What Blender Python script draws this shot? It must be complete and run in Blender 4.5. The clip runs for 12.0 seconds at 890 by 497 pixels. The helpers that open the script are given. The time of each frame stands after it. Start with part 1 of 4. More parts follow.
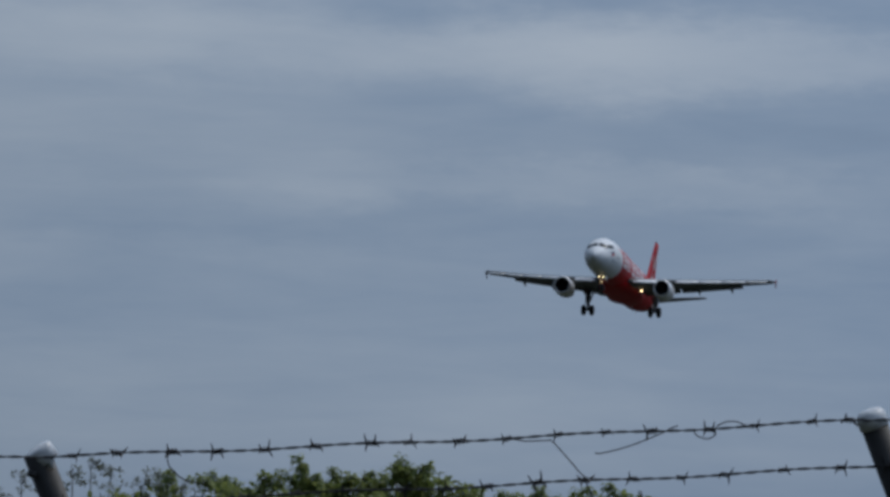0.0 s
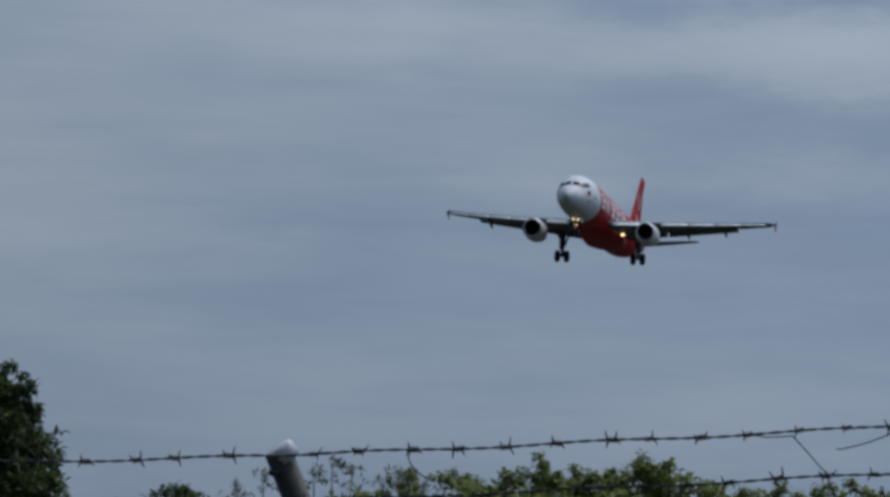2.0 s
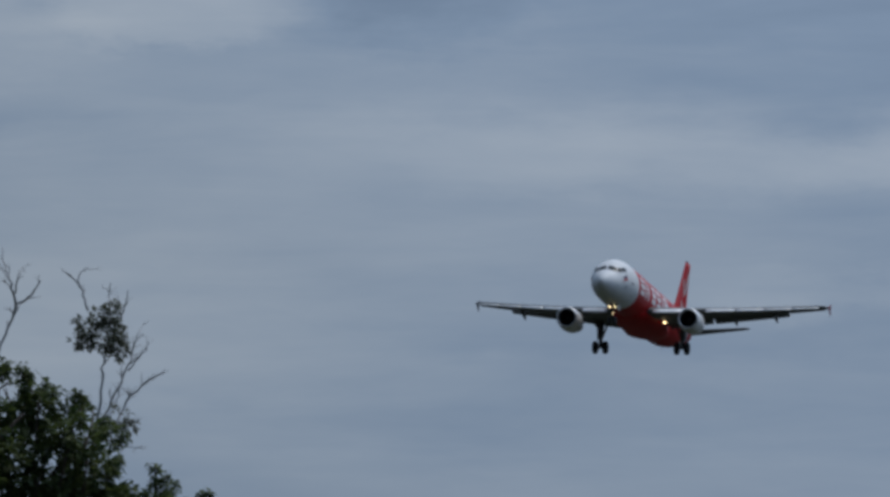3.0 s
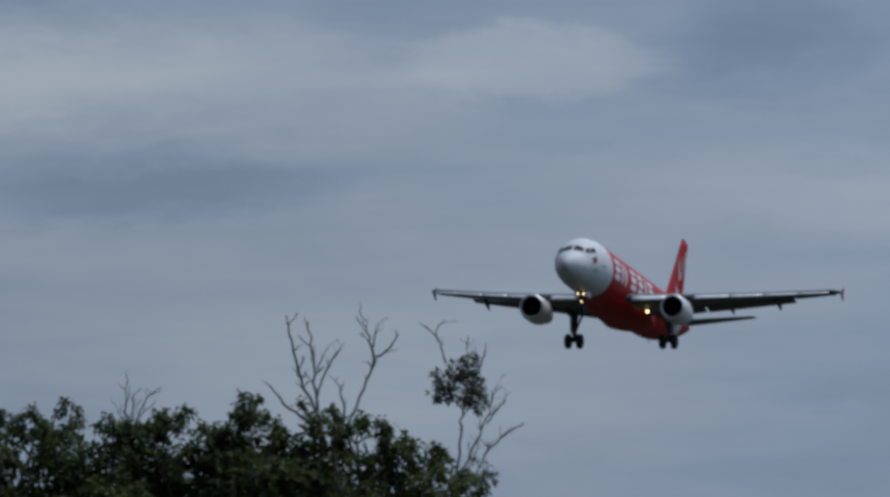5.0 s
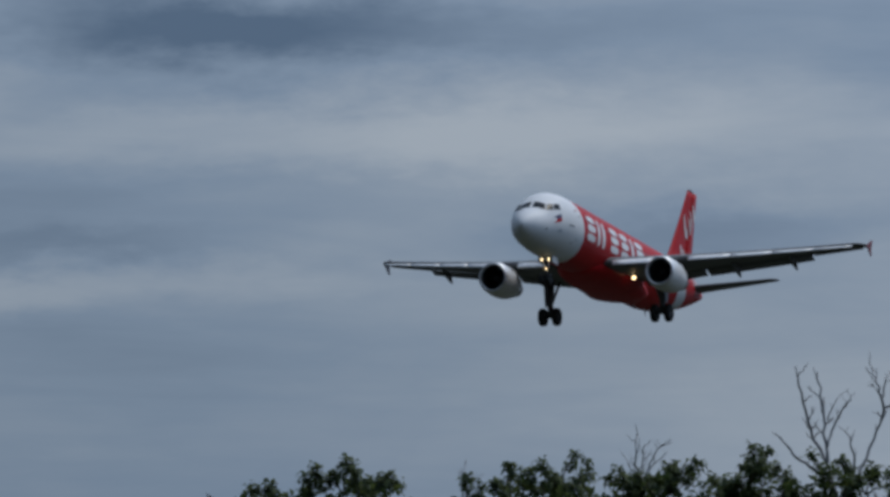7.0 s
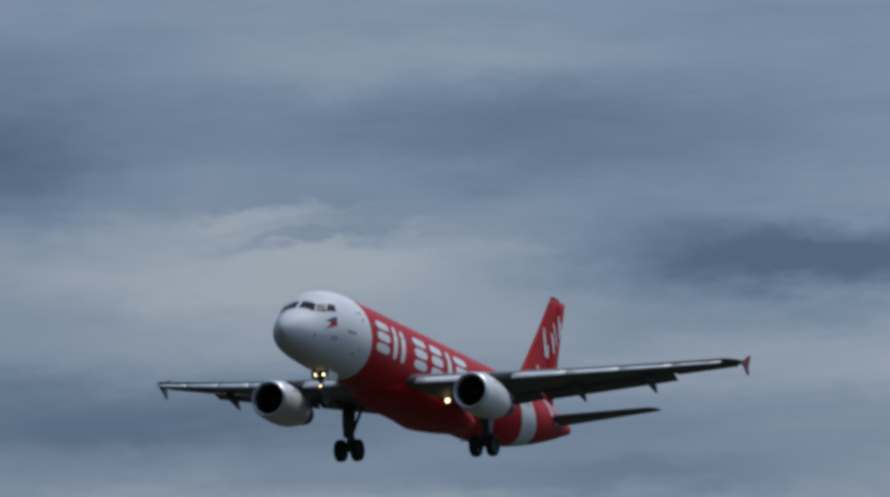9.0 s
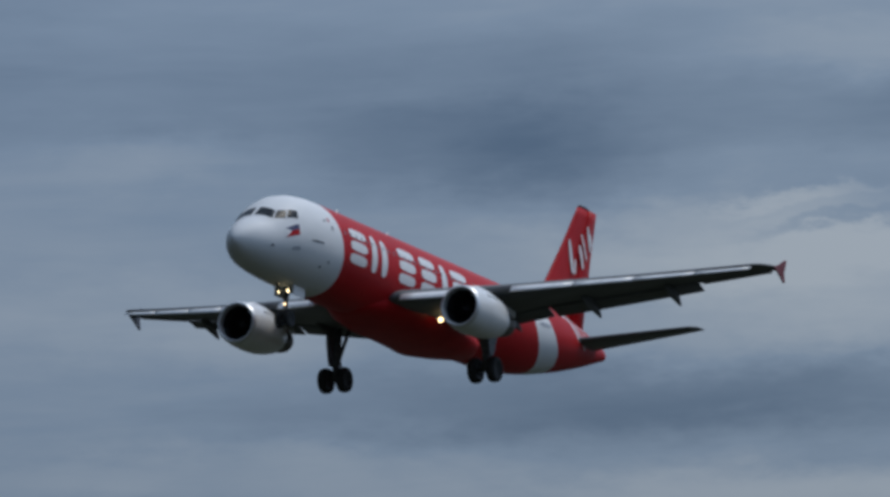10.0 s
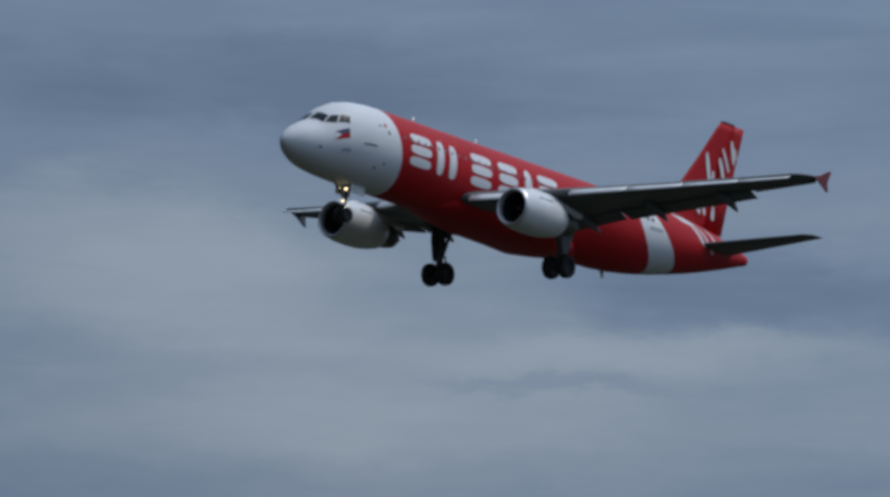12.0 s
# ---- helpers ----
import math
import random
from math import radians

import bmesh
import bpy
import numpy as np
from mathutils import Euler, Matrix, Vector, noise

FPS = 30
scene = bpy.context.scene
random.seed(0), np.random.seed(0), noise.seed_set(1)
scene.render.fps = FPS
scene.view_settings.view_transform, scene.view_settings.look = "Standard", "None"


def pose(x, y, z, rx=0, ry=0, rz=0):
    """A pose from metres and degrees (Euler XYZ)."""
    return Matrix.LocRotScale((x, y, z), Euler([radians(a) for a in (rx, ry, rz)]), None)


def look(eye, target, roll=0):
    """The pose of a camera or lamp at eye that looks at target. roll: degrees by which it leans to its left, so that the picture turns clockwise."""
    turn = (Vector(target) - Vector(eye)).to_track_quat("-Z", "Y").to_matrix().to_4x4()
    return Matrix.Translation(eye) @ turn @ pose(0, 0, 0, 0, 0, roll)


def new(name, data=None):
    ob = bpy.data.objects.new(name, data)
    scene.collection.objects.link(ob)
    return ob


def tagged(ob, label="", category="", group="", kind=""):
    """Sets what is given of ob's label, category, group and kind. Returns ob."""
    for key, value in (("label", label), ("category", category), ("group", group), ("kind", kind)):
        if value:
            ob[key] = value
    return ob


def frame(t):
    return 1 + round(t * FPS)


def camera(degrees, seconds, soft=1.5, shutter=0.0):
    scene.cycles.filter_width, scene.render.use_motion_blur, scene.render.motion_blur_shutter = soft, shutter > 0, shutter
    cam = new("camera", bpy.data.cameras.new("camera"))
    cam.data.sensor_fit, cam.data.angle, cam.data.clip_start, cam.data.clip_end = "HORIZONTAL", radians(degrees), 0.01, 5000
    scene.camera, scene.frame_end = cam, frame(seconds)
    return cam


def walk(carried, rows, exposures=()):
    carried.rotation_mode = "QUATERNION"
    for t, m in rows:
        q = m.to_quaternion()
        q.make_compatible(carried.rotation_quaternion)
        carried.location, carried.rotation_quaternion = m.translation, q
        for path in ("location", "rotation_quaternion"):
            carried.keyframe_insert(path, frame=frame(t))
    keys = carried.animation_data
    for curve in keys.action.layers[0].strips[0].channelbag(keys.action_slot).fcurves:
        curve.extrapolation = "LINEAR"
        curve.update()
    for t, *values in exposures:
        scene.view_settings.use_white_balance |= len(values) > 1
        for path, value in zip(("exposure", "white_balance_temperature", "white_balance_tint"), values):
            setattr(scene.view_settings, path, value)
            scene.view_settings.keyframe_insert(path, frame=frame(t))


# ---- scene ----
EYE = Vector((0.0, 0.0, 1.6))


def aim(yaw, pitch, roll):
    """The camera at the eye: degrees to the left of +y, above the horizon, and of lean."""
    return pose(*EYE, 0, 0, yaw) @ pose(0, 0, 0, 90 + pitch, 0, 0) @ pose(0, 0, 0, 0, 0, -roll)


cam = camera(5.6106, 12.0, soft=3.5)
walk(cam, [
    (0.0, aim(-4.903, 5.171, -1.30)), (0.5, aim(-4.066, 5.132, -1.20)), (1.0, aim(-4.404, 5.053, -0.84)),
    (1.5, aim(-3.757, 5.068, -1.21)), (2.0, aim(-3.384, 5.121, -1.10)), (2.5, aim(-2.794, 5.543, -0.36)),
    (2.7, aim(-2.516, 5.724, -0.20)), (4.3, aim(-1.265, 6.075, 0.30)), (4.5, aim(-1.068, 6.115, 0.16)),
    (5.0, aim(0.108, 6.207, 0.25)), (5.5, aim(0.541, 6.314, 0.23)), (6.0, aim(1.445, 6.463, 0.19)),
    (6.5, aim(1.834, 6.541, 0.43)), (7.0, aim(3.333, 6.552, 0.38)), (7.2, aim(3.771, 6.500, 0.55)),
    (8.8, aim(6.732, 7.594, 0.62)), (9.0, aim(7.013, 8.030, 0.87)), (9.5, aim(9.415, 8.013, 0.85)),
    (10.0, aim(10.442, 7.991, 1.54)), (10.5, aim(13.860, 7.865, 0.70)), (11.0, aim(15.862, 8.039, 0.49)),
    (11.5, aim(20.081, 8.479, -0.85)), (11.8, aim(21.128, 8.587, -0.73)), (11.9, aim(21.353, 8.653, -0.35)),
    (12.0, aim(21.872, 8.654, -0.63)),
])

# ---------------------------------------------------------------- light
SUN_EL, SUN_AZ = 60.0, -58.0     # degrees above the horizon; degrees left of +y
sun_data = bpy.data.lights.new("sun", "SUN")
sun_data.energy, sun_data.angle, sun_data.color = 1.35, radians(12), (1.0, 0.95, 0.86)
sun = new("sun", sun_data)
sun_way = Vector((-math.sin(radians(SUN_AZ)) * math.cos(radians(SUN_EL)),
                  math.cos(radians(SUN_AZ)) * math.cos(radians(SUN_EL)), math.sin(radians(SUN_EL))))
sun.matrix_world = look(sun_way * 100, (0, 0, 0))


def sky():
    """A cloudy sky: Nishita blue behind stratus banks, brighter towards the zenith as under an overcast."""
    w = bpy.data.worlds.new("sky")
    scene.world = w
    w.use_nodes = True
    nt = w.node_tree
    nt.nodes.clear()

    def math_node(op, a, b=None, c=None, clamp=False):
        n = nt.nodes.new("ShaderNodeMath")
        n.operation, n.use_clamp = op, clamp
        for i, v in enumerate((a, b, c)):
            if v is None:
                continue
            if isinstance(v, (int, float)):
                n.inputs[i].default_value = v
            else:
                nt.links.new(v, n.inputs[i])
        return n.outputs[0]

    tc = nt.nodes.new("ShaderNodeTexCoord")
    sep = nt.nodes.new("ShaderNodeSeparateXYZ")
    nt.links.new(tc.outputs["Generated"], sep.inputs[0])
    x, y, z = sep.outputs
    az = math_node("MULTIPLY", math_node("ARCTAN2", math_node("MULTIPLY", x, -1.0), y), 57.2958)
    el = math_node("MULTIPLY", math_node("ARCSINE", z), 57.2958)
    comb = nt.nodes.new("ShaderNodeCombineXYZ")
    nt.links.new(az, comb.inputs[0])
    nt.links.new(el, comb.inputs[1])

    def noise_of(sx, sy, scale, detail, rough, seed, warp=0.0):
        m = nt.nodes.new("ShaderNodeMapping")
        m.inputs["Scale"].default_value = (sx, sy, 1)
        m.inputs["Location"].default_value = (seed, seed * 0.37, seed * 1.7)
        nt.links.new(comb.outputs[0], m.inputs[0])
        n = nt.nodes.new("ShaderNodeTexNoise")
        n.inputs["Scale"].default_value, n.inputs["Detail"].default_value = scale, detail
        n.inputs["Roughness"].default_value, n.inputs["Distortion"].default_value = rough, warp
        nt.links.new(m.outputs[0], n.inputs["Vector"])
        return n.outputs["Fac"]

    # ragged edges of the cloud banks
    wx = math_node("MULTIPLY_ADD", noise_of(0.9, 1.8, 1.0, 4, 0.6, 3.1), 1.1, -0.55)
    wy = math_node("MULTIPLY_ADD", noise_of(0.9, 2.4, 1.0, 6, 0.65, 8.4), 0.62, -0.31)
    azw, elw = math_node("ADD", az, wx), math_node("ADD", el, wy)
    total = math_node("MULTIPLY_ADD", noise_of(0.42, 1.25, 1.0, 5, 0.5, 1.3, 0.3), 0.80, -0.40)
    # thin layers, drawn out sideways
    streaks = math_node("MULTIPLY_ADD", noise_of(0.42, 3.4, 1.0, 5, 0.55, 5.7, 0.5), 0.62, -0.31)
    wisps = math_node("MULTIPLY_ADD", noise_of(1.3, 7.5, 1.0, 4, 0.5, 2.9, 0.8), 0.20, -0.10)
    total = math_node("ADD", total, math_node("ADD", streaks, wisps))
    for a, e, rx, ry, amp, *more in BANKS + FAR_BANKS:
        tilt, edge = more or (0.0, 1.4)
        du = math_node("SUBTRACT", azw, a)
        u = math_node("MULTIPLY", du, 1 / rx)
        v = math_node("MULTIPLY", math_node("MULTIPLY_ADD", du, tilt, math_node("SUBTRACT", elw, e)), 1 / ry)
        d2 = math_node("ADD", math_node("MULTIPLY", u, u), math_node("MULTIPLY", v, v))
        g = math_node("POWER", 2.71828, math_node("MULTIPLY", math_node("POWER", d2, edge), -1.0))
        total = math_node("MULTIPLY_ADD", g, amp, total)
    ramp = nt.nodes.new("ShaderNodeValToRGB")
    r = ramp.color_ramp
    r.elements[0].position, r.elements[0].color = 0.0, (*DEEP, 1)
    r.elements[1].position, r.elements[1].color = 1.0, (*PALE, 1)
    mid = r.elements.new(0.5)
    mid.color = (*MIDDLE, 1)
    nt.links.new(math_node("MULTIPLY_ADD", total, 0.46, 0.5, clamp=True), ramp.inputs[0])
    # the cloud is bluer to one side and greyer where it is thick
    hue = nt.nodes.new("ShaderNodeValToRGB")
    stops = [(0.0, (0.982, 1.0, 1.030)), (0.18, (0.988, 1.0, 1.014)), (0.28, (1.006, 1.0, 0.985)), (0.50, (1.004, 1.0, 0.976)), (0.64, (0.99, 1.0, 1.0)), (0.86, (0.962, 1.0, 1.032))]
    while len(hue.color_ramp.elements) < len(stops):
        hue.color_ramp.elements.new(0.9)
    for e, (at_, c) in zip(hue.color_ramp.elements, stops):
        e.position, e.color = at_, (*c, 1)
    nt.links.new(math_node("MULTIPLY_ADD", az, 1 / 32, 0.25, clamp=True), hue.inputs[0])
    tinted = nt.nodes.new("ShaderNodeVectorMath")
    tinted.operation = "MULTIPLY"
    nt.links.new(ramp.outputs[0], tinted.inputs[0])
    low = nt.nodes.new("ShaderNodeValToRGB")
    for e, (at_, c) in zip(low.color_ramp.elements, ((0.15, (0.972, 1.0, 1.034)), (0.45, (1.0, 1.0, 1.0)))):
        e.position, e.color = at_, (*c, 1)
    nt.links.new(math_node("MULTIPLY_ADD", el, 0.25, -1.0, clamp=True), low.inputs[0])
    both = nt.nodes.new("ShaderNodeVectorMath")
    both.operation = "MULTIPLY"
    nt.links.new(hue.outputs[0], both.inputs[0])
    nt.links.new(low.outputs[0], both.inputs[1])
    nt.links.new(both.outputs[0], tinted.inputs[1])
    # an overcast sky is three times brighter overhead than at the horizon
    lum = math_node("MULTIPLY_ADD", math_node("MAXIMUM", z, 0.0), OVERHEAD, 1.0 - OVERHEAD * 0.12)
    # and the half that hides the sun is brighter than the half away from it
    sx, sy = -math.sin(radians(SUN_AZ)), math.cos(radians(SUN_AZ))
    toward = math_node("MULTIPLY_ADD", x, sx, math_node("MULTIPLY", y, sy))
    lum = math_node("MULTIPLY", lum, math_node("MULTIPLY_ADD", toward, AWAY / (1 + 0.55 * AWAY), 1.0 / (1 + 0.55 * AWAY)))
    scaled = nt.nodes.new("ShaderNodeVectorMath")
    scaled.operation = "SCALE"
    nt.links.new(tinted.outputs[0], scaled.inputs[0])
    nt.links.new(lum, scaled.inputs["Scale"])
    nish = nt.nodes.new("ShaderNodeTexSky")
    nish.sky_type, nish.sun_disc = "NISHITA", False
    nish.sun_elevation, nish.sun_rotation = radians(SUN_EL), radians(-SUN_AZ)
    nscale = nt.nodes.new("ShaderNodeVectorMath")
    nscale.operation = "SCALE"
    nscale.inputs["Scale"].default_value = 0.08
    nt.links.new(nish.outputs[0], nscale.inputs[0])
    mix = nt.nodes.new("ShaderNodeMix")
    mix.data_type = "RGBA"
    mix.inputs[0].default_value = 0.92
    nt.links.new(nscale.outputs[0], mix.inputs[6])
    nt.links.new(scaled.outputs[0], mix.inputs[7])
    bg = nt.nodes.new("ShaderNodeBackground")
    bg.inputs["Strength"].default_value = 1.0
    out = nt.nodes.new("ShaderNodeOutputWorld")
    nt.links.new(mix.outputs[2], bg.inputs[0])
    nt.links.new(bg.outputs[0], out.inputs[0])


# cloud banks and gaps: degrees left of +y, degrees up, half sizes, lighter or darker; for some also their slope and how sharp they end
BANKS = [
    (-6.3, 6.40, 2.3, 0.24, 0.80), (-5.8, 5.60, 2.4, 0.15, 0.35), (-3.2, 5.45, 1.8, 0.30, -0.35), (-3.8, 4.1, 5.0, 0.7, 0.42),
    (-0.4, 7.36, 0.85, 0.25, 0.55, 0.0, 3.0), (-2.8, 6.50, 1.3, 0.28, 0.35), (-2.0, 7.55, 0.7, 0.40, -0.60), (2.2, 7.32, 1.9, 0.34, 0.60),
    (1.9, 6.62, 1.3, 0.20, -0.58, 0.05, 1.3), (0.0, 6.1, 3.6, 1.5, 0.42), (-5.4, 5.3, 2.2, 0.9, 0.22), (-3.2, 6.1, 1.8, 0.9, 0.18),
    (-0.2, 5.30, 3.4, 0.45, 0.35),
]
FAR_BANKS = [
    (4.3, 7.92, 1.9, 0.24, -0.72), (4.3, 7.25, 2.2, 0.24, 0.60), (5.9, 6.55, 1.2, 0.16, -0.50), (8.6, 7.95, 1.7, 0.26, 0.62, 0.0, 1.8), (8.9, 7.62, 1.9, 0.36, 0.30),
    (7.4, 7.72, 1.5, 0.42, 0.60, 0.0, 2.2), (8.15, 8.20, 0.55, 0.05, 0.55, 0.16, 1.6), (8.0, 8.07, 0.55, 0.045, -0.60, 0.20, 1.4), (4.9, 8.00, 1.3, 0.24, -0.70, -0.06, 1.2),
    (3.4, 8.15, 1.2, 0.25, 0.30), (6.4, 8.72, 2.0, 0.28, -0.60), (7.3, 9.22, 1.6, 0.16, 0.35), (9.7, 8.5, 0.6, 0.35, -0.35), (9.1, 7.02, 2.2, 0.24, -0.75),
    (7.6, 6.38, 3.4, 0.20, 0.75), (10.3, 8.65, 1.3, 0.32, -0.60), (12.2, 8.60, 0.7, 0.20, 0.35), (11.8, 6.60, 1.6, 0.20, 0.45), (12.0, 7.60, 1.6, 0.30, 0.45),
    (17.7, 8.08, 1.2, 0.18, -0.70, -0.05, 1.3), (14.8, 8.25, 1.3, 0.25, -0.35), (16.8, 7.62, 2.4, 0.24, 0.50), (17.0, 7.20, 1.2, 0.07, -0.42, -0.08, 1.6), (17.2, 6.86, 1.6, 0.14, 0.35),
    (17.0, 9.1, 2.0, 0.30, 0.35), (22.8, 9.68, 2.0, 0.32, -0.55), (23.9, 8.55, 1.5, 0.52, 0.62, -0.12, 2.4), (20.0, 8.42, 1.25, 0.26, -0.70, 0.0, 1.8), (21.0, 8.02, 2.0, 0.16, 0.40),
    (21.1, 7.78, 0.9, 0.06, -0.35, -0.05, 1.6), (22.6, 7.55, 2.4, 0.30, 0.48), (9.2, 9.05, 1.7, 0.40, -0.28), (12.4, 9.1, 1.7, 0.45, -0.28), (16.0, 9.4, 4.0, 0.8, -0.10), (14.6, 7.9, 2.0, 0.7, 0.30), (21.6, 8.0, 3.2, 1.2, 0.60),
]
DEEP, MIDDLE, PALE, OVERHEAD, AWAY = (0.069, 0.112, 0.188), (0.182, 0.245, 0.346), (0.340, 0.390, 0.461), 3.3, 0.94
sky()

# ---------------------------------------------------------------- materials
def material(name, rough=0.5, metal=0.0, coat=0.0):
    m = bpy.data.materials.new(name)
    m.use_nodes = True
    b = m.node_tree.nodes["Principled BSDF"]
    b.inputs["Roughness"].default_value, b.inputs["Metallic"].default_value = rough, metal
    b.inputs["Coat Weight"].default_value = coat
    b.inputs["Coat Roughness"].default_value = 0.12
    return m, m.node_tree, b


def grain(nt, colours, scale, detail=4, stretch=(1, 1, 1), coord="Object"):
    """A colour that wanders between the given ones by a noise of that scale."""
    tc, mp = nt.nodes.new("ShaderNodeTexCoord"), nt.nodes.new("ShaderNodeMapping")
    mp.inputs["Scale"].default_value = stretch
    n, r = nt.nodes.new("ShaderNodeTexNoise"), nt.nodes.new("ShaderNodeValToRGB")
    n.inputs["Scale"].default_value, n.inputs["Detail"].default_value = scale, detail
    nt.links.new(tc.outputs[coord], mp.inputs[0])
    nt.links.new(mp.outputs[0], n.inputs["Vector"])
    nt.links.new(n.outputs["Fac"], r.inputs[0])
    el = r.color_ramp.elements
    el[0].position, el[1].position = 0.3, 0.7
    el[0].color, el[1].color = (*colours[0], 1), (*colours[1], 1)
    return r.outputs[0], n.outputs["Fac"]


def surface(name, dark, light, rough=0.5, metal=0.0, scale=2.0, bump=0.0, coat=0.0, stretch=(1, 1, 1)):
    m, nt, b = material(name, rough, metal, coat)
    col, fac = grain(nt, (dark, light), scale, 5, stretch)
    nt.links.new(col, b.inputs["Base Color"])
    if bump:
        bp = nt.nodes.new("ShaderNodeBump")
        bp.inputs["Strength"].default_value, bp.inputs["Distance"].default_value = bump, 0.02
        nt.links.new(fac, bp.inputs["Height"])
        nt.links.new(bp.outputs[0], b.inputs["Normal"])
    return m


def leafy(name, dark, light, gloss=0.72):
    """Leaves that differ one from the next, a little light passing through them."""
    m, nt, b = material(name, gloss)
    g, r = nt.nodes.new("ShaderNodeNewGeometry"), nt.nodes.new("ShaderNodeValToRGB")
    nt.links.new(g.outputs["Random Per Island"], r.inputs[0])
    el = r.color_ramp.elements
    el[0].color, el[1].color = (*dark, 1), (*light, 1)
    nt.links.new(r.outputs[0], b.inputs["Base Color"])
    tr, mx = nt.nodes.new("ShaderNodeBsdfTranslucent"), nt.nodes.new("ShaderNodeMixShader")
    nt.links.new(r.outputs[0], tr.inputs[0])
    mx.inputs[0].default_value = 0.42
    nt.links.new(b.outputs[0], mx.inputs[1])
    nt.links.new(tr.outputs[0], mx.inputs[2])
    nt.links.new(mx.outputs[0], nt.nodes["Material Output"].inputs[0])
    return m


def glow(name, colour, strength):
    m, nt, b = material(name, 0.2)
    b.inputs["Base Color"].default_value = (*colour, 1)
    b.inputs["Emission Color"].default_value = (*colour, 1)
    b.inputs["Emission Strength"].default_value = strength
    return m


def livery():
    """White nose, red cabin and tail, a white band round the tail; faint streaks of dirt along the hull."""
    m, nt, b = material("hull_paint", 0.5, 0, 0.0)
    b.inputs["Specular IOR Level"].default_value = 0.14

    def mth(op, a, c=None, clamp=False):
        n = nt.nodes.new("ShaderNodeMath")
        n.operation, n.use_clamp = op, clamp
        for i, v in enumerate((a, c)):
            if v is not None:
                if isinstance(v, (int, float)):
                    n.inputs[i].default_value = v
                else:
                    nt.links.new(v, n.inputs[i])
        return n.outputs[0]

    tc, sp = nt.nodes.new("ShaderNodeTexCoord"), nt.nodes.new("ShaderNodeSeparateXYZ")
    nt.links.new(tc.outputs["Object"], sp.inputs[0])
    x, y, z = sp.outputs
    aft = mth("SUBTRACT", 17.0, x)
    front = mth("LESS_THAN", mth("ADD", aft, mth("MULTIPLY", z, 0.27)), 6.72)
    square = mth("MULTIPLY", z, z)
    slant = mth("ADD", aft, mth("SUBTRACT", mth("MULTIPLY", z, 0.75), mth("MULTIPLY", square, 0.28)))
    rear = mth("ADD", aft, mth("SUBTRACT", mth("MULTIPLY", z, 1.25), mth("MULTIPLY", square, 0.20)))
    band = mth("MULTIPLY", mth("GREATER_THAN", slant, 26.50), mth("LESS_THAN", rear, 28.90))
    white = mth("MAXIMUM", front, band)
    red, _ = grain(nt, ((0.42, 0.009, 0.013), (0.51, 0.015, 0.018)), 1.2, 5, (0.25, 1, 1))
    pale, _ = grain(nt, ((0.70, 0.71, 0.72), (0.80, 0.80, 0.80)), 1.0, 5, (0.3, 1, 1))
    mix = nt.nodes.new("ShaderNodeMix")
    mix.data_type = "RGBA"
    nt.links.new(white, mix.inputs[0])
    nt.links.new(red, mix.inputs[6])
    nt.links.new(pale, mix.inputs[7])
    nt.links.new(mix.outputs[2], b.inputs["Base Color"])
    return m


HULL = livery()
WHITE = surface("white_paint", (0.72, 0.72, 0.72), (0.80, 0.80, 0.79), 0.33, scale=1.5, coat=0.4)
COWL = surface("cowl_paint", (0.72, 0.715, 0.70), (0.80, 0.795, 0.785), 0.36, scale=1.5, coat=0.3)
RED = surface("red_paint", (0.42, 0.009, 0.013), (0.49, 0.015, 0.018), 0.5, scale=1.2)
RED.node_tree.nodes["Principled BSDF"].inputs["Specular IOR Level"].default_value = 0.14
FENCE_RED = surface("dull_red_paint", (0.16, 0.022, 0.026), (0.22, 0.035, 0.040), 0.5, scale=2)
MARK = surface("white_marking", (0.74, 0.72, 0.72), (0.80, 0.79, 0.78), 0.35, scale=3)
# wing grey set below its own tone: the underside's shade is in the colour
WING = surface("shaded_wing_grey", (0.105, 0.11, 0.115), (0.155, 0.16, 0.168), 0.62, scale=0.8, stretch=(1, 0.3, 1))
SLAT = surface("pale_slat_metal", (0.74, 0.745, 0.745), (0.84, 0.84, 0.84), 0.34, 0.0, scale=2)
LIP = surface("bare_lip_metal", (0.62, 0.62, 0.62), (0.74, 0.74, 0.74), 0.42, 0.7, scale=3)
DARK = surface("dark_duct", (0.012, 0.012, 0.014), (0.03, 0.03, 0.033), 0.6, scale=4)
BLADE = surface("fan_titanium", (0.05, 0.05, 0.055), (0.09, 0.09, 0.1), 0.4, 0.8, scale=4)
HOT = surface("exhaust_metal", (0.10, 0.09, 0.08), (0.17, 0.15, 0.13), 0.45, 0.7, scale=3)
GLASS = surface("cockpit_glass", (0.018, 0.022, 0.027), (0.030, 0.035, 0.042), 0.3, scale=2)
GLASS.node_tree.nodes["Principled BSDF"].inputs["Specular IOR Level"].default_value = 0.07
PANE = surface("cabin_pane", (0.10, 0.10, 0.11), (0.15, 0.15, 0.16), 0.35, scale=2)
TYRE = surface("tyre_rubber", (0.012, 0.012, 0.012), (0.025, 0.025, 0.025), 0.8, scale=9, bump=0.2)
GEAR = surface("gear_steel", (0.07, 0.073, 0.078), (0.14, 0.143, 0.15), 0.5, 0.3, scale=6)
NAVY = surface("navy_marking", (0.03, 0.035, 0.10), (0.05, 0.055, 0.13), 0.4, scale=5)
INK = surface("dark_marking", (0.05, 0.055, 0.07), (0.09, 0.095, 0.11), 0.5, scale=5)
FADED = surface("faded_marking", (0.36, 0.38, 0.42), (0.46, 0.48, 0.50), 0.5, scale=5)
LAMP = glow("landing_lamp_glow", (1.0, 0.80, 0.45), 4.5)
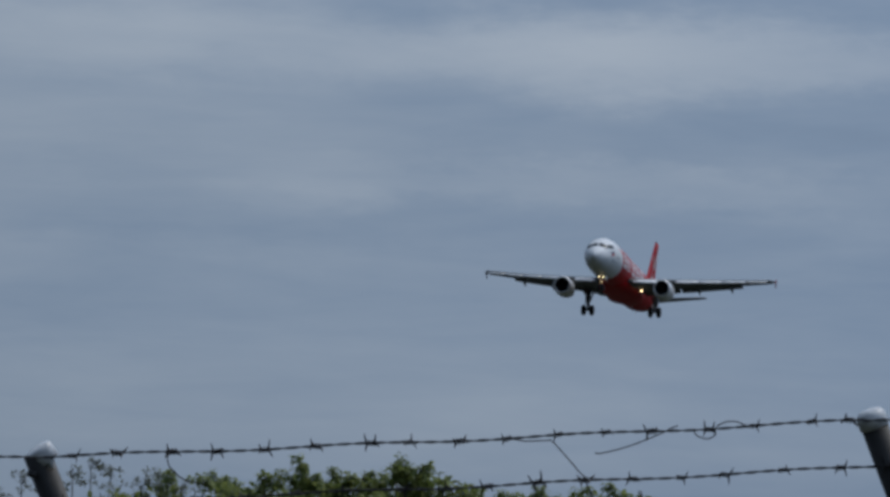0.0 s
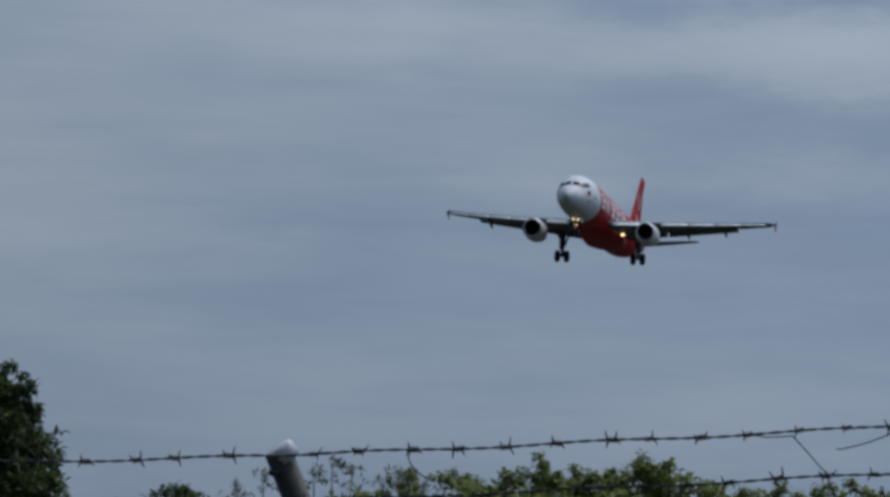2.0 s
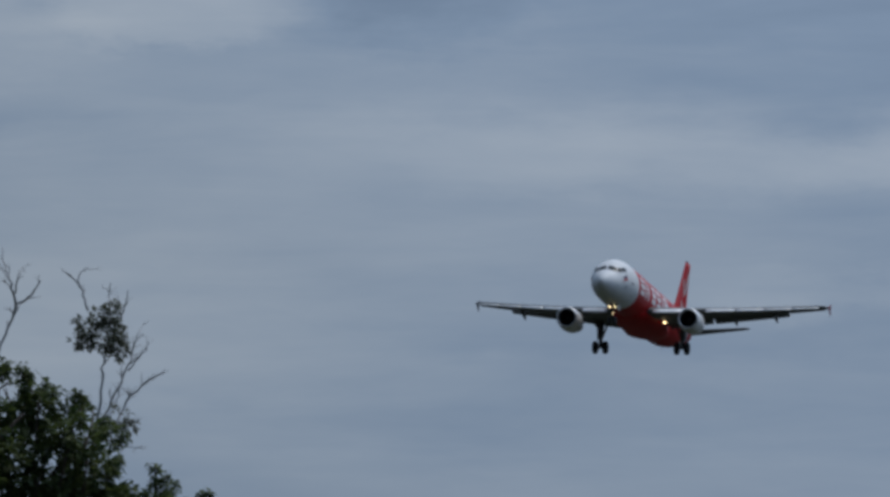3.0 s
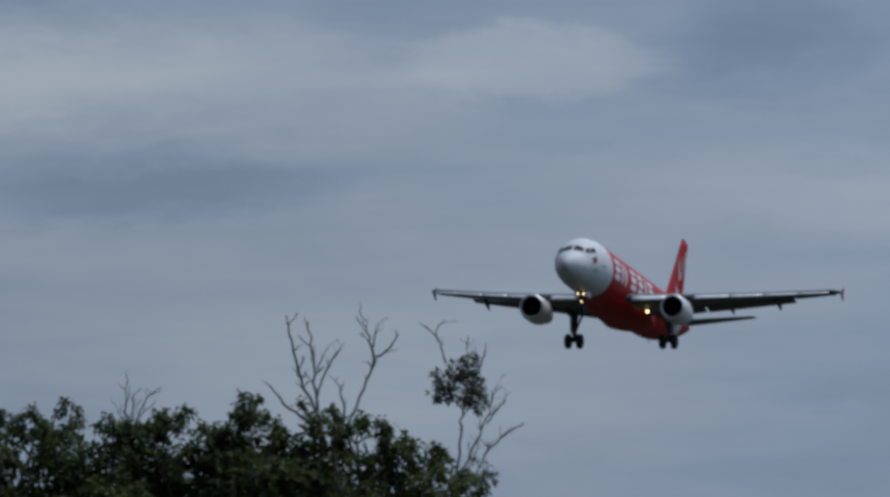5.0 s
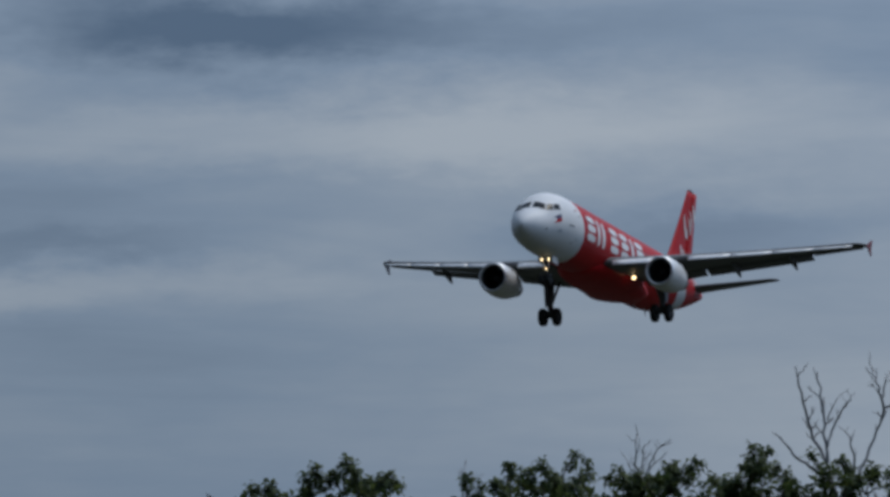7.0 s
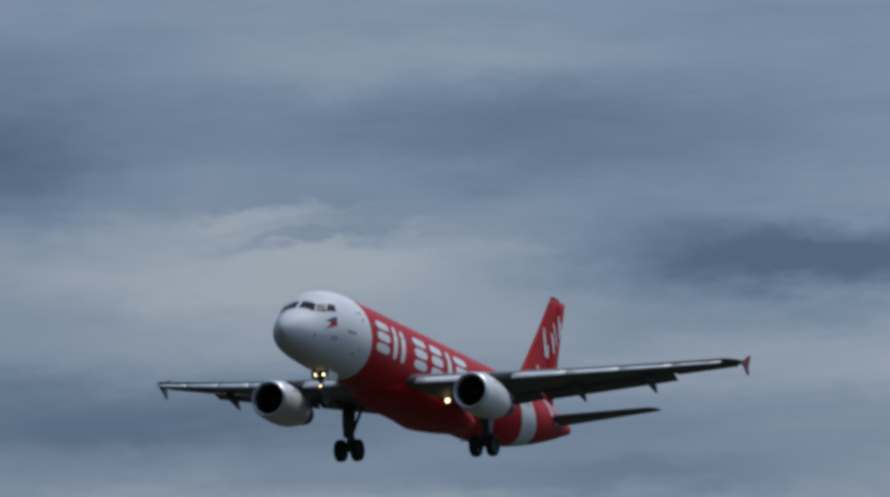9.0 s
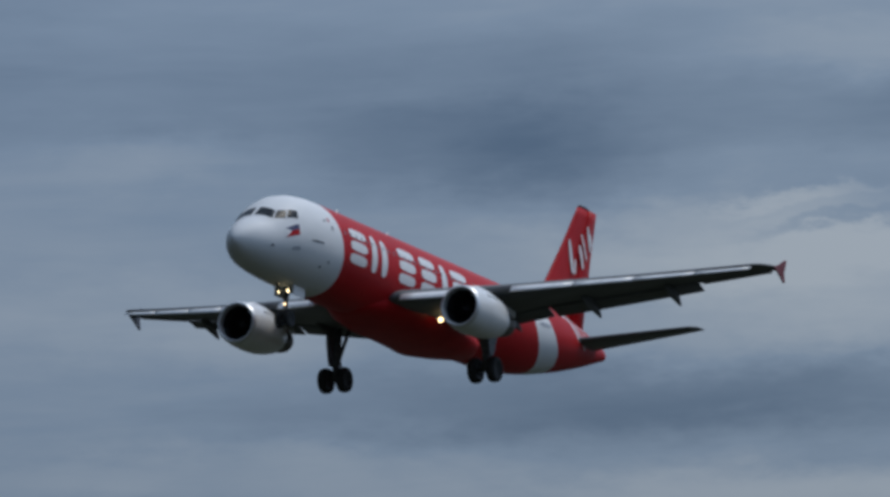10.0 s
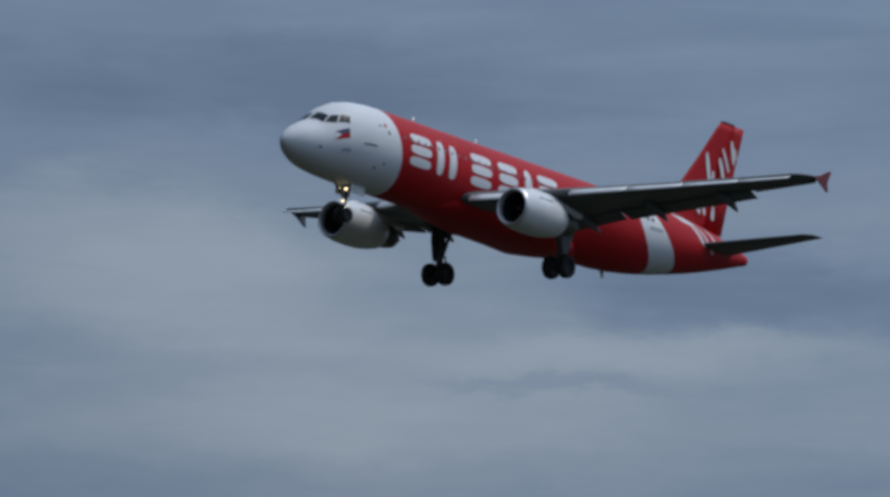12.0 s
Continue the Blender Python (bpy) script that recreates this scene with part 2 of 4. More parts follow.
LAMP_DIM = glow("side_lamp_glow", (1.0, 0.72, 0.38), 3.5)
STEEL = surface("weathered_post", (0.022, 0.020, 0.019), (0.050, 0.046, 0.043), 0.65, 0.0, scale=14, bump=0.15)
CAP = surface("pale_post_cap", (0.46, 0.46, 0.465), (0.74, 0.74, 0.74), 0.45, 0.0, scale=45, bump=0.1)
RUST = surface("rusty_wire", (0.030, 0.028, 0.030), (0.072, 0.062, 0.060), 0.75, 0.3, scale=60, bump=0.2)
LEAF = leafy("mango_leaf", (0.024, 0.046, 0.013), (0.112, 0.142, 0.042))
LEAF_LIGHT = leafy("shrub_leaf", (0.098, 0.135, 0.032), (0.31, 0.34, 0.105))
LEAF_GREY = leafy("dusty_leaf", (0.075, 0.082, 0.055), (0.18, 0.19, 0.13))
BARK = surface("dark_bark", (0.055, 0.042, 0.032), (0.12, 0.095, 0.075), 0.9, scale=7, bump=0.5, stretch=(1, 1, 0.2))
DEADWOOD = surface("bleached_dead_wood", (0.20, 0.20, 0.205), (0.36, 0.36, 0.36), 0.85, scale=9, bump=0.4, stretch=(1, 1, 0.2))
GROUND = surface("dry_grass_ground", (0.010, 0.015, 0.006), (0.030, 0.031, 0.015), 0.95, scale=0.15, bump=0.3)


# ---------------------------------------------------------------- builders
def part(name, bm, mat, parent=None, label="", smooth=True):
    me = bpy.data.meshes.new(name)
    bm.to_mesh(me)
    bm.free()
    me.materials.append(mat)
    if smooth:
        me.polygons.foreach_set("use_smooth", [True] * len(me.polygons))
    ob = new(name, me)
    ob.parent = parent
    return tagged(ob, label)


def share(name, ob, m, parent):
    """Another object on the same mesh."""
    o = new(name, ob.data)
    o.parent, o.matrix_basis = parent, m
    return o


def loft(bm, rings, caps=True, closed=True):
    """A skin over rings of points, each ring of equal length."""
    vs = [[bm.verts.new(p) for p in ring] for ring in rings]
    n = len(vs[0])
    for a, b in zip(vs, vs[1:]):
        for i in range(n if closed else n - 1):
            j = (i + 1) % n
            bm.faces.new((a[i], a[j], b[j], b[i]))
    if caps:
        bm.faces.new(vs[0][::-1])
        bm.faces.new(vs[-1])
    bmesh.ops.recalc_face_normals(bm, faces=bm.faces)
    return bm


def tube(bm, points, radii, sides=6):
    """A tapered tube along points."""
    rings, side = [], None
    pts = [Vector(p) for p in points]
    for i, p in enumerate(pts):
        d = (pts[min(i + 1, len(pts) - 1)] - pts[max(i - 1, 0)]).normalized()
        ref = Vector((0, 0, 1)) if abs(d.z) < 0.9 else Vector((1, 0, 0))
        side = (side - d * side.dot(d)).normalized() if side is not None else d.cross(ref).normalized()
        up = d.cross(side)
        r = radii[i] if isinstance(radii, (list, tuple)) else radii
        rings.append([p + (side * math.cos(a) + up * math.sin(a)) * r for a in (2 * math.pi * k / sides for k in range(sides))])
    vs = [[bm.verts.new(p) for p in ring] for ring in rings]
    for a, b in zip(vs, vs[1:]):
        for i in range(sides):
            j = (i + 1) % sides
            bm.faces.new((a[i], a[j], b[j], b[i]))
    bm.faces.new(vs[0][::-1])
    bm.faces.new(vs[-1])
    return bm


def turned(bm, profile, origin, axis="x", sides=40, caps=False):
    """A body of revolution: (along, radius) pairs about an axis through origin."""
    o, rings = Vector(origin), []
    for a, r in profile:
        ring = []
        for k in range(sides):
            c, s = math.cos(2 * math.pi * k / sides) * r, math.sin(2 * math.pi * k / sides) * r
            ring.append(o + (Vector((a, c, s)) if axis == "x" else Vector((c, a, s)) if axis == "y" else Vector((c, s, a))))
        rings.append(ring)
    return loft(bm, rings, caps)


def box(bm, lo, hi, bevel=0.0):
    g = bmesh.ops.create_cube(bm, size=1)
    c = [(a + b) / 2 for a, b in zip(lo, hi)]
    for v in g["verts"]:
        v.co = Vector([c[i] + v.co[i] * (hi[i] - lo[i]) for i in range(3)])
    if bevel:
        bmesh.ops.bevel(bm, geom=list(bm.edges), offset=bevel, segments=2, affect="EDGES")
    return bm


def foil(le, chord, thick, drop=0.0, n=14, axis="z", camber=0.02):
    """A closed wing section from its leading edge aft (towards -x); drop turns the tail down, in degrees."""
    ring = []
    xs = [0.5 - 0.5 * math.cos(math.pi * i / n) for i in range(n + 1)]

    def half(t):
        return 5 * thick * (0.2969 * math.sqrt(t) - 0.126 * t - 0.3516 * t * t + 0.2843 * t ** 3 - 0.1026 * t ** 4)
    pts = [(t, half(t) + camber * 4 * t * (1 - t)) for t in reversed(xs)] + [(t, -half(t) * 0.9 + camber * 4 * t * (1 - t)) for t in xs[1:-1]]
    ca, sa = math.cos(radians(drop)), math.sin(radians(drop))
    for t, h in pts:
        u, w = t * chord, h * chord
        u, w = u * ca + w * sa, -u * sa + w * ca
        ring.append(Vector(le) + (Vector((-u, 0, w)) if axis == "z" else Vector((-u, w, 0))))
    return ring


# ---------------------------------------------------------------- ground
def ground():
    bm = bmesh.new()
    radii = [0.0, 6, 14, 30, 60, 100, 180, 350, 700, 1400, 2600, 4600]
    rng = random.Random(3)
    prev = None
    for r in radii:
        if r == 0:
            prev = [bm.verts.new((0, 0, 0))]
            continue
        ring = [bm.verts.new((r * math.cos(a), r * math.sin(a), 0.0 if r < 200 else rng.uniform(-0.4, 0.0)))
                for a in (2 * math.pi * k / 72 for k in range(72))]
        for k in range(72):
            j = (k + 1) % 72
            bm.faces.new((prev[0], ring[k], ring[j]) if len(prev) == 1 else (prev[k], ring[k], ring[j], prev[j]))
        prev = ring
    tagged(part("ground", bm, GROUND), "dry green-brown grassland round an airfield", "ground", kind="structure")


ground()


# ---------------------------------------------------------------- airliner
def at(s, y, z):
    """A point of the airliner: metres aft of the nose, to port, above the hull's axis."""
    return Vector((17.0 - s, y, z))


# stations of the hull: aft, axis height, half width, half height
HULL_RINGS = [
    (0.16, -0.840, 0.03, 0.040), (0.20, -0.845, 0.12, 0.155), (0.28, -0.835, 0.24, 0.275), (0.40, -0.815, 0.38, 0.415),
    (0.62, -0.790, 0.57, 0.620), (0.95, -0.755, 0.81, 0.825), (1.37, -0.715, 1.05, 1.025), (1.72, -0.685, 1.22, 1.155),
    (2.02, -0.580, 1.35, 1.320), (2.40, -0.440, 1.48, 1.510), (2.90, -0.275, 1.63, 1.715), (3.60, -0.130, 1.78, 1.890),
    (4.40, -0.050, 1.90, 2.000), (5.40, -0.008, 1.96, 2.058),
    (6.40, 0.0, 1.975, 2.07), (10.00, 0.0, 1.975, 2.07), (14.00, 0.0, 1.975, 2.07), (18.00, 0.0, 1.975, 2.07),
    (22.00, 0.0, 1.975, 2.07), (25.00, 0.02, 1.97, 2.05), (26.50, 0.08, 1.94, 1.99), (28.00, 0.18, 1.86, 1.88),
    (29.50, 0.30, 1.73, 1.73), (31.00, 0.44, 1.52, 1.54), (32.50, 0.57, 1.27, 1.32), (34.00, 0.70, 0.98, 1.05),
    (35.30, 0.80, 0.70, 0.78), (36.40, 0.88, 0.45, 0.52), (37.20, 0.92, 0.27, 0.32), (37.50, 0.93, 0.20, 0.24),
]


HULL_RINGS = [(s - 0.16 * max(0.0, 1 - s / 2.4), *rest) for s, *rest in HULL_RINGS]


def hull_at(s):
    for a, b in zip(HULL_RINGS, HULL_RINGS[1:]):
        if a[0] <= s <= b[0]:
            t = (s - a[0]) / (b[0] - a[0])
            return [p + (q - p) * t for p, q in zip(a[1:], b[1:])]
    return HULL_RINGS[-1][1:]


def on_hull(s, deg, out=0.0):
    """A point on the hull's skin; deg: 0 to port, 90 on top."""
    zc, w, h = hull_at(s)
    c, n = math.cos(radians(deg)), math.sin(radians(deg))
    return at(s, c * (w + out), zc + n * (h + out))


def patch(bm, corners, out=0.012, cuts=8):
    """A sheet on the hull between four (aft, degrees) corners, going round."""
    a, b, c, d = corners
    rows = []
    for i in range(cuts + 1):
        u = i / cuts
        row = []
        for j in range(cuts + 1):
            v = j / cuts
            s = (a[0] * (1 - u) + b[0] * u) * (1 - v) + (d[0] * (1 - u) + c[0] * u) * v
            g = (a[1] * (1 - u) + b[1] * u) * (1 - v) + (d[1] * (1 - u) + c[1] * u) * v
            row.append(bm.verts.new(on_hull(s, g, out)))
        rows.append(row)
    for r, q in zip(rows, rows[1:]):
        for i in range(cuts):
            bm.faces.new((r[i], r[i + 1], q[i + 1], q[i]))
    return bm


def rounded_patch(bm, s0, s1, g0, g1, out=0.012, lean=0.0, power=4.0, hole=None):
    """A rounded block on the hull; hole: the share of its size that is open in the middle."""
    n = 28
    cs, cg, hs, hg = (s0 + s1) / 2, (g0 + g1) / 2, abs(s1 - s0) / 2, abs(g1 - g0) / 2
    rings = []
    for k in ([1.0, 0.66, 0.33, 0.02] if not hole else [1.0, (1 + hole) / 2, hole]):
        ring = []
        for i in range(n):
            a = 2 * math.pi * i / n
            c, q = math.cos(a), math.sin(a)
            r = (abs(c) ** power + abs(q) ** power) ** (-1 / power) * k
            ring.append(bm.verts.new(on_hull(cs + hs * r * c - lean * r * q * hg, cg + hg * r * q, out)))
        rings.append(ring)
    for p, q in zip(rings, rings[1:]):
        for i in range(n):
            j = (i + 1) % n
            bm.faces.new((p[i], p[j], q[j], q[i]))
    return bm


def wing_line(y):
    """Leading edge station, chord and height of the wing at y metres from the axis."""
    le = 12.05 + (y - 1.9) * 0.545
    te = 18.95 if y < 6.4 else 18.95 + (y - 6.4) * 0.262
    z = -1.22 + 0.124 * (y - 1.9) + 0.0013 * (y - 1.9) ** 2
    return le, te - le, z


def wing(plane, side):
    bm = bmesh.new()
    rings = []
    for y in (0.6, 1.9, 3.2, 4.6, 6.4, 8.5, 10.6, 12.8, 14.8, 15.9, 16.15, 16.3, 16.4, 16.45):
        le, ch, z = wing_line(max(y, 1.9))
        rake = 0.62 * max(0.0, (y - 15.9) / 0.55) ** 2     # the nose curves back to the fence at the tip
        rings.append(foil(at(le + rake, side * y, z), ch - rake, 0.145 - 0.0028 * y, 1.5 - 0.1 * y))
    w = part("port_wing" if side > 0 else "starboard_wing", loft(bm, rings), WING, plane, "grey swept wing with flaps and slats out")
    # slats: an inner one and four outer ones, forward of and below the nose of the wing
    for y0, y1 in ((2.15, 4.7), (6.5, 8.9), (8.95, 11.3), (11.35, 13.7), (13.75, 15.9)):
        bm = bmesh.new()
        rings = []
        for i in range(5):
            y = y0 + (y1 - y0) * i / 4
            le, ch, z = wing_line(y)
            c = min(0.16 * ch, 0.85)
            rings.append(foil(at(le - 0.28, side * y, z - 0.26), c * 1.2, 0.17, -25, camber=0.10))
        part("slat", loft(bm, rings), SLAT, w, "pale bare-metal leading-edge slat, extended")
    # flaps: inner and outer, let down behind the trailing edge
    for y0, y1 in ((2.3, 6.3), (6.45, 13.0)):
        bm = bmesh.new()
        rings = []
        for i in range(5):
            y = y0 + (y1 - y0) * i / 4
            le, ch, z = wing_line(y)
            c = 0.95 if y < 6.4 else 1.05 - 0.035 * (y - 6.4)
            rings.append(foil(at(le + ch - 0.45, side * y, z - 0.16 + 0.004 * y), c, 0.12, 15, camber=0.04))
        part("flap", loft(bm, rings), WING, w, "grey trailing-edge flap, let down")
    bm = bmesh.new()
    rings = []
    for i in range(4):
        y = 13.1 + i
        le, ch, z = wing_line(y)
        rings.append(foil(at(le + ch - 0.42, side * y, z - 0.02), 0.50, 0.12, 6))
    part("aileron", loft(bm, rings), WING, w)
    # canoe fairings of the flap tracks
    for y in (4.6, 8.3, 11.8):
        bm = bmesh.new()
        le, ch, z = wing_line(y)
        rings = []
        for t, r, dz in ((0, 0.03, 0.05), (0.1, 0.11, 0.02), (0.3, 0.19, -0.04), (0.55, 0.20, -0.12), (0.75, 0.17, -0.24), (0.92, 0.10, -0.40), (1.0, 0.02, -0.50)):
            s = le + ch * 0.62 + t * (ch * 0.30 + 0.95)
            rings.append([at(s, side * y + r * 0.75 * math.cos(a), z - 0.22 + dz + r * 1.3 * math.sin(a)) for a in (2 * math.pi * k / 14 for k in range(14))])
        part("track_fairing", loft(bm, rings), WING, w)
    # arrow-shaped fence at the tip
    bm = bmesh.new()
    le, ch, z = wing_line(16.45)
    y = side * 16.48
    outline = [(0.0, 0.0), (0.75, 0.20), (1.70, 0.68), (1.95, 0.70), (1.72, 0.12), (1.66, 0.0), (1.60, -0.16), (1.76, -0.75), (1.54, -0.75), (0.7, -0.28)]
    inner = [bm.verts.new(at(le + 0.75 + u * 0.72, y - 0.03, z + v * 0.72)) for u, v in outline]
    outer = [bm.verts.new(at(le + 0.75 + u * 0.72, y + 0.03, z + v * 0.72)) for u, v in outline]
    bm.faces.new(inner), bm.faces.new(outer[::-1])
    for i in range(len(outline)):
        j = (i + 1) % len(outline)
        bm.faces.new((inner[i], outer[i], outer[j], inner[j]))
    bmesh.ops.recalc_face_normals(bm, faces=bm.faces)
    part("wingtip_fence", bm, FENCE_RED if side > 0 else INK, w, "dull dark red wingtip fence" if side > 0 else "dark wingtip fence", smooth=False)
    # light in the wing root
    bm = bmesh.new()
    turned(bm, [(0.0, 0.12), (0.05, 0.12), (0.08, 0.09), (0.10, 0.02)], at(15.35, side * 2.55, -1.72), "x", 16, True)
    if side > 0:
        part("landing_light", bm, LAMP_DIM, w, "lit amber landing light")
    else:
        bm.free()
    return w


def engine(plane, side):
    o = at(11.0, side * 5.62, -2.12)

    def lathe(bm, prof, sides, caps=False):
        return turned(bm, [(a, r * 0.88) for a, r in prof], o, "x", sides, caps)
    bm = bmesh.new()
    prof = [(-0.12, 1.00), (-0.02, 1.045), (-0.25, 1.12), (-0.7, 1.19), (-1.5, 1.225), (-2.3, 1.19), (-3.0, 1.06), (-3.55, 0.90), (-3.58, 0.86), (-3.3, 0.84)]
    e = part("engine", lathe(bm, [(-0.16, 1.10)] + prof[3:], 44), COWL, plane, "white turbofan engine under the wing")
    e.data.polygons.foreach_set("use_smooth", [True] * len(e.data.polygons))
    bm = bmesh.new()
    part("intake_lip", lathe(bm, [(-0.17, 1.105), (-0.06, 1.06), (0.0, 1.0), (-0.03, 0.945), (-0.14, 0.905), (-0.3, 0.885)], 44), LIP, e, "bare-metal intake lip")
    bm = bmesh.new()
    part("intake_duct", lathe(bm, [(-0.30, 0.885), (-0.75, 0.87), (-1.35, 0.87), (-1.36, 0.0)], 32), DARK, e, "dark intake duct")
    for k in range(24):
        bm = bmesh.new()
        a = 2 * math.pi * k / 24
        q = [(0.22, -0.9, 0.0), (0.75, -0.82, 0.02), (0.75, -1.0, 0.16), (0.22, -1.05, 0.14)]
        vs = []
        for r, x, tw in q:
            vs.append(bm.verts.new(o + Vector((x, r * math.cos(a + tw), r * math.sin(a + tw)))))
        bm.faces.new(vs)
        part("fan_blade", bm, BLADE, e)
    bm = bmesh.new()
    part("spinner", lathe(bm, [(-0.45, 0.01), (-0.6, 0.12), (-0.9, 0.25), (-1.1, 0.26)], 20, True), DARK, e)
    bm = bmesh.new()
    part("exhaust_cone", lathe(bm, [(-3.0, 0.80), (-3.6, 0.78), (-4.4, 0.67), (-4.75, 0.57), (-4.77, 0.53), (-4.5, 0.45), (-5.4, 0.06)], 28, True), HOT, e, "dark bare-metal exhaust cone")
    bm = bmesh.new()
    rings = []
    for s, zt, zb, w in ((11.9, -1.05, -1.3, 0.05), (12.6, -0.90, -1.5, 0.16), (13.8, -0.95, -1.7, 0.20), (15.2, -1.15, -1.75, 0.18), (16.6, -1.3, -1.6, 0.06)):
        y = side * 5.62
        rings.append([at(s, y + w * c, (zt + zb) / 2 + (zt - zb) / 2 * d) for c, d in ((1, -0.7), (1, 0.7), (0.5, 1), (-0.5, 1), (-1, 0.7), (-1, -0.7), (-0.5, -1), (0.5, -1))])
    part("pylon", loft(bm, rings), COWL, e)
    for sd in (-1, 1):
        bm = bmesh.new()
        box(bm, at(13.1, side * 5.62 + sd * 0.88 - 0.03, -1.72), at(12.1, side * 5.62 + sd * 0.88 + 0.03, -1.45))
        part("nacelle_strake", bm, COWL, e, smooth=False)
    return e


def wheel(parent, c, r, w, name="wheel"):
    bm = bmesh.new()
    t = part(name, turned(bm, [(-w * 0.35, r * 0.52), (-w * 0.48, r * 0.62), (-w * 0.5, r * 0.82), (-w * 0.40, r * 0.95), (-w * 0.2, r), (w * 0.2, r), (w * 0.40, r * 0.95), (w * 0.5, r * 0.82), (w * 0.48, r * 0.62), (w * 0.35, r * 0.52)], c, "y", 28, True), TYRE, parent, "black tyre on a grey hub")
    return t


def main_gear(plane, side):
    y = side * 3.8
    bm = bmesh.new()
    tube(bm, [at(17.3, y * 0.97, -1.3), at(17.5, y, -2.6), at(17.42, y, -3.72)], [0.22, 0.19, 0.14], 14)
    g = part("main_gear", bm, GEAR, plane, "grey main landing gear leg, lowered")
    for d in (-0.465, 0.465):
        wheel(g, at(17.42, y + d, -3.72), 0.585, 0.43)
    bm = bmesh.new()
    tube(bm, [at(17.42, y - 0.5, -3.72), at(17.42, y + 0.5, -3.72)], 0.09, 10)
    part("axle", bm, GEAR, g)
    bm = bmesh.new()
    tube(bm, [at(17.4, side * 3.15, -1.45), at(17.48, y - side * 0.32, -2.25), at(17.5, y - side * 0.08, -2.95)], [0.10, 0.09, 0.08], 8)
    part("side_stay", bm, GEAR, g)
    bm = bmesh.new()
    tube(bm, [at(17.85, y, -2.7), at(18.05, y, -3.15), at(17.7, y, -3.6)], 0.05, 6)
    part("torque_link", bm, GEAR, g)
    bm = bmesh.new()
    plate = []
    for d in (0.25, 0.30):
        plate.append([bm.verts.new(at(s, y + side * d, z)) for s, z in ((16.95, -1.25), (18.05, -1.25), (18.0, -2.1), (17.72, -2.9), (17.62, -3.05), (17.30, -3.05), (17.22, -2.9), (17.0, -2.1))])
    bm.faces.new(plate[0]), bm.faces.new(plate[1][::-1])
    for i in range(8):
        j = (i + 1) % 8
        bm.faces.new((plate[0][i], plate[1][i], plate[1][j], plate[0][j]))
    bmesh.ops.recalc_face_normals(bm, faces=bm.faces)
    part("leg_door", bm, GEAR, g, "grey leg door", smooth=False)
    return g


def nose_gear(plane):
    bm = bmesh.new()
    tube(bm, [at(5.35, 0, -1.7), at(5.15, 0, -2.7), at(5.07, 0, -3.5)], [0.12, 0.10, 0.075], 12)
    g = part("nose_gear", bm, GEAR, plane, "grey nose landing gear, lowered")
    for d in (-0.25, 0.25):
        wheel(g, at(5.07, d, -3.52), 0.38, 0.22)
    bm = bmesh.new()
    tube(bm, [at(5.07, -0.26, -3.52), at(5.07, 0.26, -3.52)], 0.06, 8)
    part("axle", bm, GEAR, g)
    bm = bmesh.new()
    tube(bm, [at(3.9, 0, -1.85), at(5.12, 0, -2.75)], 0.05, 8)
    part("drag_stay", bm, GEAR, g)
    for d in (-0.40, 0.40):
        bm = bmesh.new()
        box(bm, at(6.0, d * 1.15 - 0.02, -2.45), at(4.9, d * 1.15 + 0.02, -1.95), 0.01)
        part("bay_door", bm, WHITE, g, smooth=False)
        bm = bmesh.new()
        turned(bm, [(-0.08, 0.05), (0.0, 0.095), (0.05, 0.10)], at(4.92, d * 0.55, -2.28), "x", 16, True)
        h = part("lamp_housing", bm, GEAR, g)
        bm = bmesh.new()
        turned(bm, [(0.053, 0.064), (0.07, 0.048), (0.078, 0.01)], at(4.92, d * 0.55, -2.28), "x", 16, True)
        part("landing_light", bm, LAMP, g, "bright warm landing light")
    # pale unlit lens; its glow is added to brighten it
    bm = bmesh.new()
    turned(bm, [(0.0, 0.055), (0.05, 0.043), (0.06, 0.01)], at(4.95, 0.05, -2.85), "x", 14, True)
    part("taxi_light", bm, LAMP_DIM, g, "small taxi light with an added glow")
    return g


